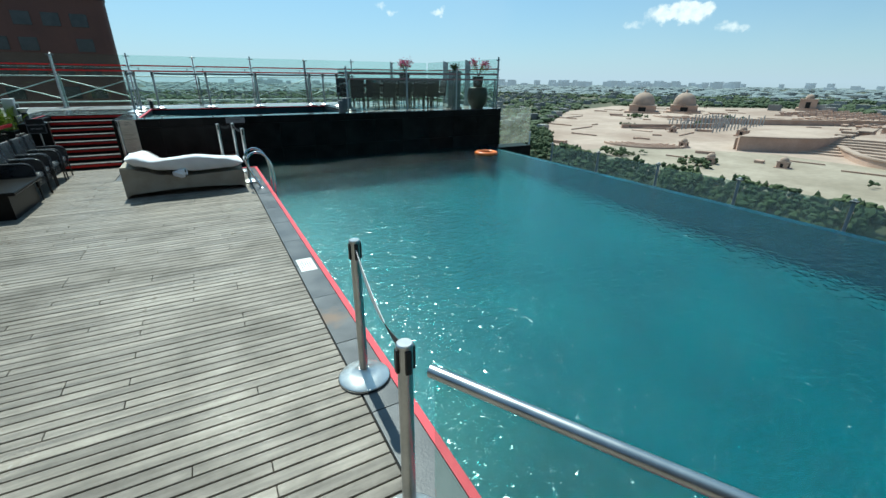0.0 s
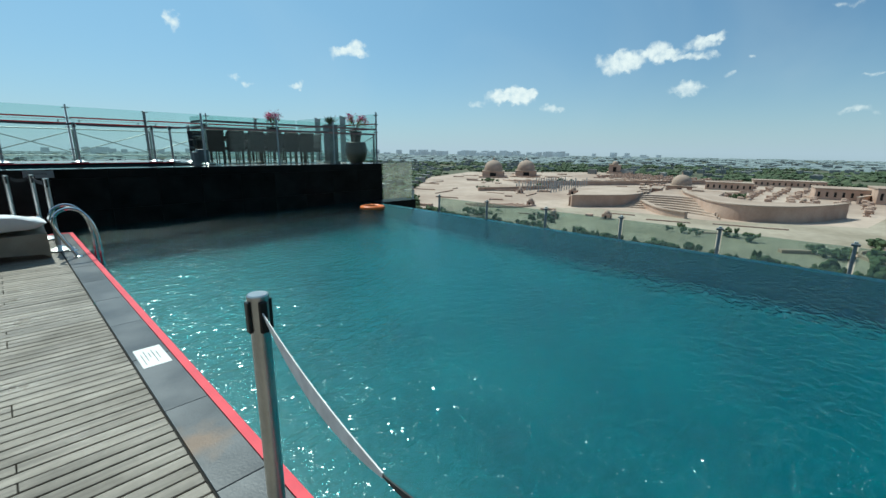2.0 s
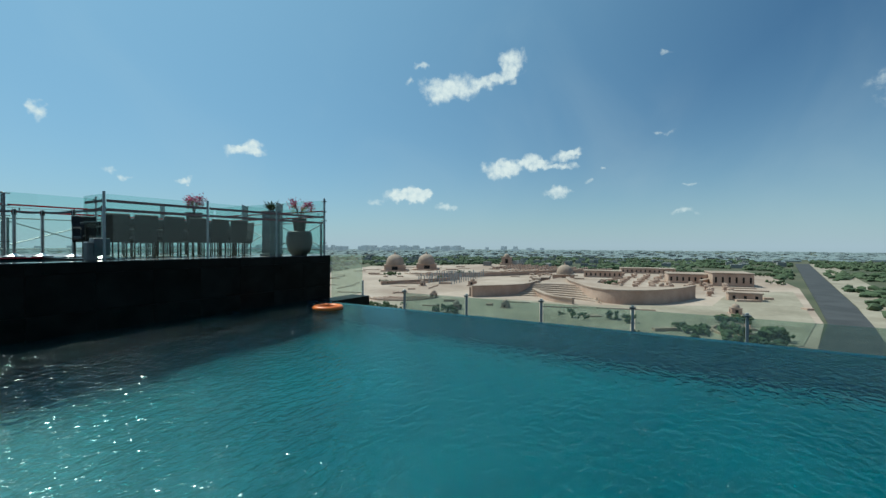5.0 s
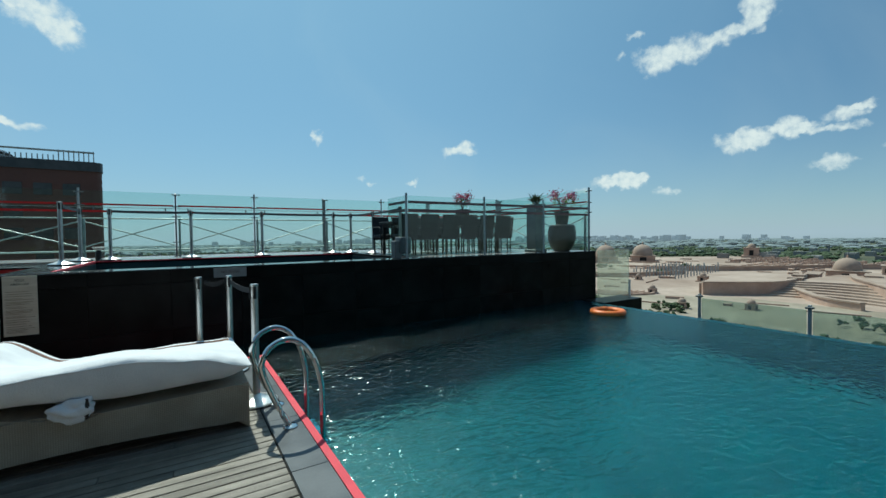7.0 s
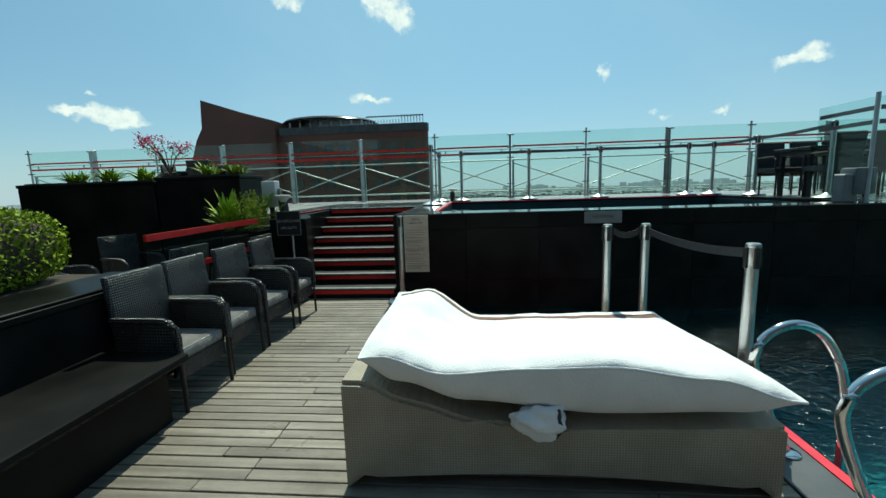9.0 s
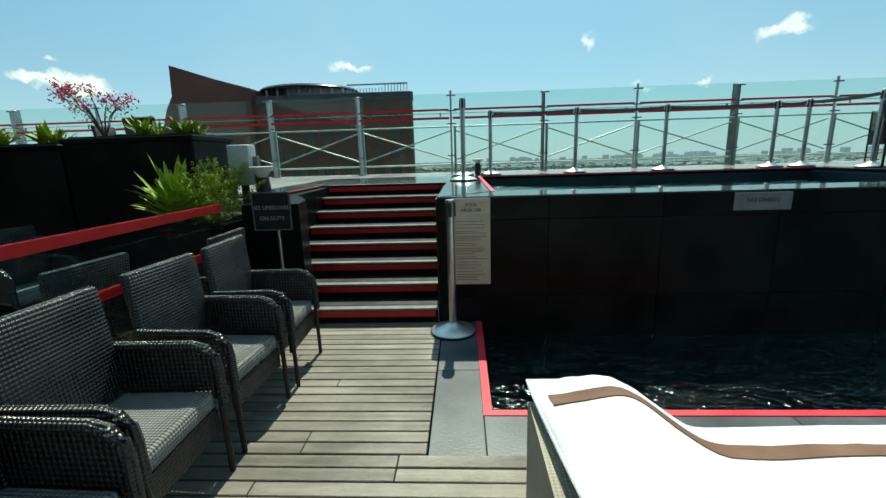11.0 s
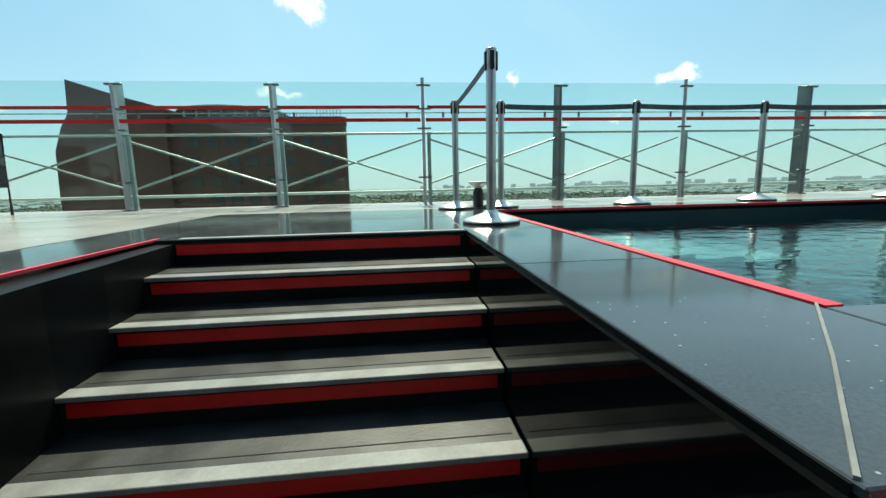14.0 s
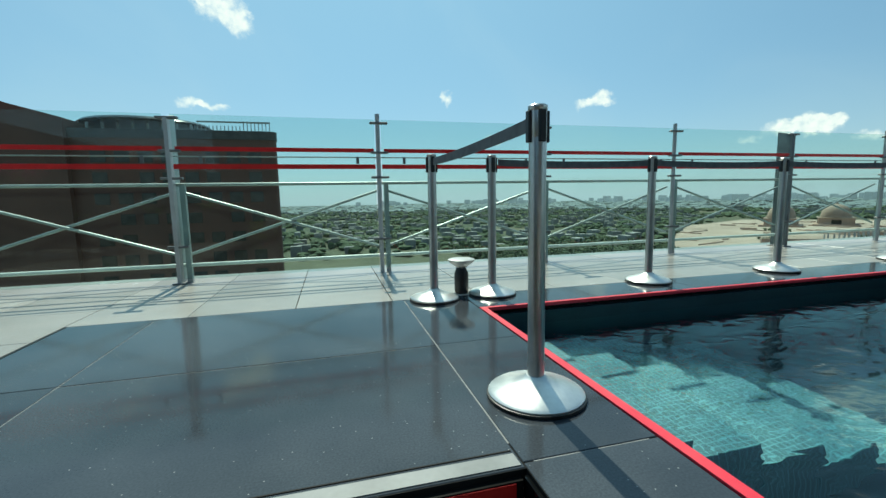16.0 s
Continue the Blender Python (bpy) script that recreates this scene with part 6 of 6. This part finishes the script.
for fl_ in range(13):
    z = 10.5 - fl_ * 4.4
    for k in range(8):
        if (k + fl_ * 3) % 5 == 4:
            continue
        x = -50 + k * 4.3
        part("window", new_box(x, x + 2.7, 104.85, 105.1, z, z + 2.3), M["tower_dark"], tw)

# ---- pieces: red edges, slabs, panels, planks ----
tr = structure("trim_upper", box(box(new_box(-1.588, -1.552, 0.40, 3.25, PLAT - 0.03, PLAT + 0.003), -1.588, 3.12, 3.25, 3.276, PLAT - 0.02, PLAT + 0.0015), -3.462, -3.446, 0.5, 1.84, PLAT - 0.008, PLAT + 0.003),
               M["red_edge"], "red painted edge of the raised pool")


def tiles(name, parent, x0, x1, y0, y1, z, w, d, material, th=0.012, gap=0.0022):
    """Slabs of one size over a rectangle; they share one mesh."""
    nx, ny = max(1, round((x1 - x0) / w)), max(1, round((y1 - y0) / d))
    w, d = (x1 - x0) / nx, (y1 - y0) / ny
    me = mesh_of(name, new_box(gap, w - gap, gap, d - gap, -th, 0, 0.002), material)
    for i in range(nx):
        for j in range(ny):
            piece(name, me, parent, x0 + i * w, y0 + j * d, z + rng.uniform(-0.0006, 0.0006))


floor_g = structure("floor_granite", box(box(box(box(new_box(-3.9, SX1, 1.79, 3.62, PLAT - 0.05, PLAT - 0.003), SX1, -1.592, 0.012, 3.62, PLAT - 0.05, PLAT - 0.003),
                    -1.592, 3.1, 0.012, 0.40, PLAT - 0.05, PLAT - 0.003), -1.592, 3.4, 3.292, 3.62, PLAT - 0.05, PLAT - 0.003), 3.12, 3.4, 0.012, 3.292, PLAT - 0.05, PLAT - 0.003),
                    M["granite"], "polished blue-black granite terrace paving")
part("grout_joint", ribbon(bmesh.new(), [(-1.58, 0.425, PLAT + 0.001), (-1.79, 0.21, PLAT + 0.001), (-1.995, 0.012, PLAT + 0.001)], 0.004, (0, 0, 1), 0.0045), M["nosing"], floor_g, "pale grout joint")
Z = PLAT
part("grout_bed", new_box(SX1 + 0.03, -1.62, 0.05, 3.6, Z - 0.008, Z - 0.0022), M["nosing"], floor_g, "pale grout between the slabs")
part("grout_bed", new_box(-3.47, SX1 + 0.02, 1.9, 3.6, Z - 0.008, Z - 0.0022), M["nosing"], floor_g, "pale grout between the slabs")
part("edge_strip", new_box(-3.35, SX1 - 0.01, 1.80, 1.85, Z - 0.001, Z + 0.0022), M["plate_grey"], floor_g, "worn grey edge strip above the steps")
part("edge_strip", new_box(-3.35, SX1 - 0.01, 1.862, 1.866, Z - 0.001, Z + 0.0015), M["dark"], floor_g, "thin dark groove")
tiles("slab", floor_g, -3.45, SX1, 1.79, 3.62, Z, 1.5, 0.875, M["granite_floor"])
tiles("slab", floor_g, -3.88, -3.45, 1.79, 3.62, Z, 0.5, 0.875, M["granite_floor"])
tiles("slab", floor_g, -3.88, -3.475, 0.5, 1.79, Z, 0.5, 0.7, M["granite_floor"])
tiles("slab", floor_g, SX1, -1.592, 0.0, 3.62, Z, 0.6, 0.9, M["granite_floor"])
tiles("slab", floor_g, -1.592, 3.12, 0.0, 0.40, Z, 0.9, 0.5, M["granite_floor"])
tiles("slab", floor_g, -1.592, 3.4, 3.276, 3.62, Z, 0.9, 0.5, M["granite_floor"])
tiles("slab", floor_g, 3.12, 7.6, 0.0, 0.3, Z, 0.9, 0.5, M["granite_floor"])
tiles("tile", floor_upper, -3.9, 3.4, 3.62, 5.2, Z, 0.6, 0.6, M["beige"])
tiles("tile", floor_upper, -7.5, -3.9, 0.9, 5.2, Z, 0.6, 0.6, M["beige"])
tiles("tile", floor_upper, 3.4, 7.6, 0.3, 5.2, Z, 0.8, 0.8, M["beige"])

wall_g = structure("wall_granite", new_box(SX1 + 0.01, 7.59, 0.0125, 0.03, -1.0, PLAT - 0.055), M["dark"], "black granite cladding of the raised pool")
panel_n = 12
pw = (7.6 - SX1) / panel_n
for z0, z1 in ((-0.9, 0.20), (0.20, 0.78), (0.78, PLAT - 0.009)):
    me = mesh_of("panel", new_box(0.002, pw - 0.002, 0, 0.0115, 0, z1 - z0 - 0.004, 0.0015), M["granite"])
    for i in range(panel_n):
        piece("panel", me, wall_g, SX1 + i * pw, 0.0 + rng.uniform(0, 0.0008), z0)
# side wall of the steps and end of the terrace
box_side = structure("wall_stair_side", new_box(SX1 - 0.012, SX1 - 0.001, 0.0, 1.78, -0.02, PLAT - 0.014), M["granite_mirror"], "polished black granite wall beside the steps")
structure("wall_terrace_end", new_box(7.6, 7.66, 0.0, 5.2, -1.4, PLAT), M["granite"], "black granite end wall of the terrace")

# coping slabs
tiles("slab", coping, 0.205, 0.42, -14.5, -1.5, 0.0, 0.3, 0.75, M["coping"], 0.012)
tiles("slab", coping, -1.73, 0.42, -1.5, -1.2, 0.0, 0.75, 0.4, M["coping"], 0.012)
tiles("slab", coping, -1.98, -1.73, -1.5, 0.0, 0.0, 0.4, 0.75, M["coping"], 0.012)

# deck boards
PITCH, GAP = 0.0775, 0.009
LENS = [0.55, 0.9, 1.25, 1.6, 1.95, 2.3]
boards = [mesh_of("plank", new_box(0.002, L - 0.002, GAP / 2, PITCH - GAP / 2, -0.025, 0, 0.0025), M["plank"]) for L in LENS]
rest = bmesh.new()
y = -PITCH
row = 0
while y > -14.45:
    x = (0.198 if y < -1.5 else -1.985)
    first = True
    while x > -3.5 and y > -9.9:
        k = rng.randrange(6) if first else rng.randrange(3, 6)
        L, first = LENS[k], False
        piece("plank", boards[k], floor, x - L, y, rng.uniform(-0.0012, 0.0012))
        x -= L
    while x > -7.4:
        L = rng.uniform(1.5, 3.2)
        box(rest, max(x - L, -7.45) + 0.002, x - 0.002, y + GAP / 2, y + PITCH - GAP / 2, -0.025, rng.uniform(-0.001, 0.001))
        x -= L
    y -= PITCH
    row += 1
tagged(part("planks", rest, M["plank"], floor), "", "", "", "stuff")
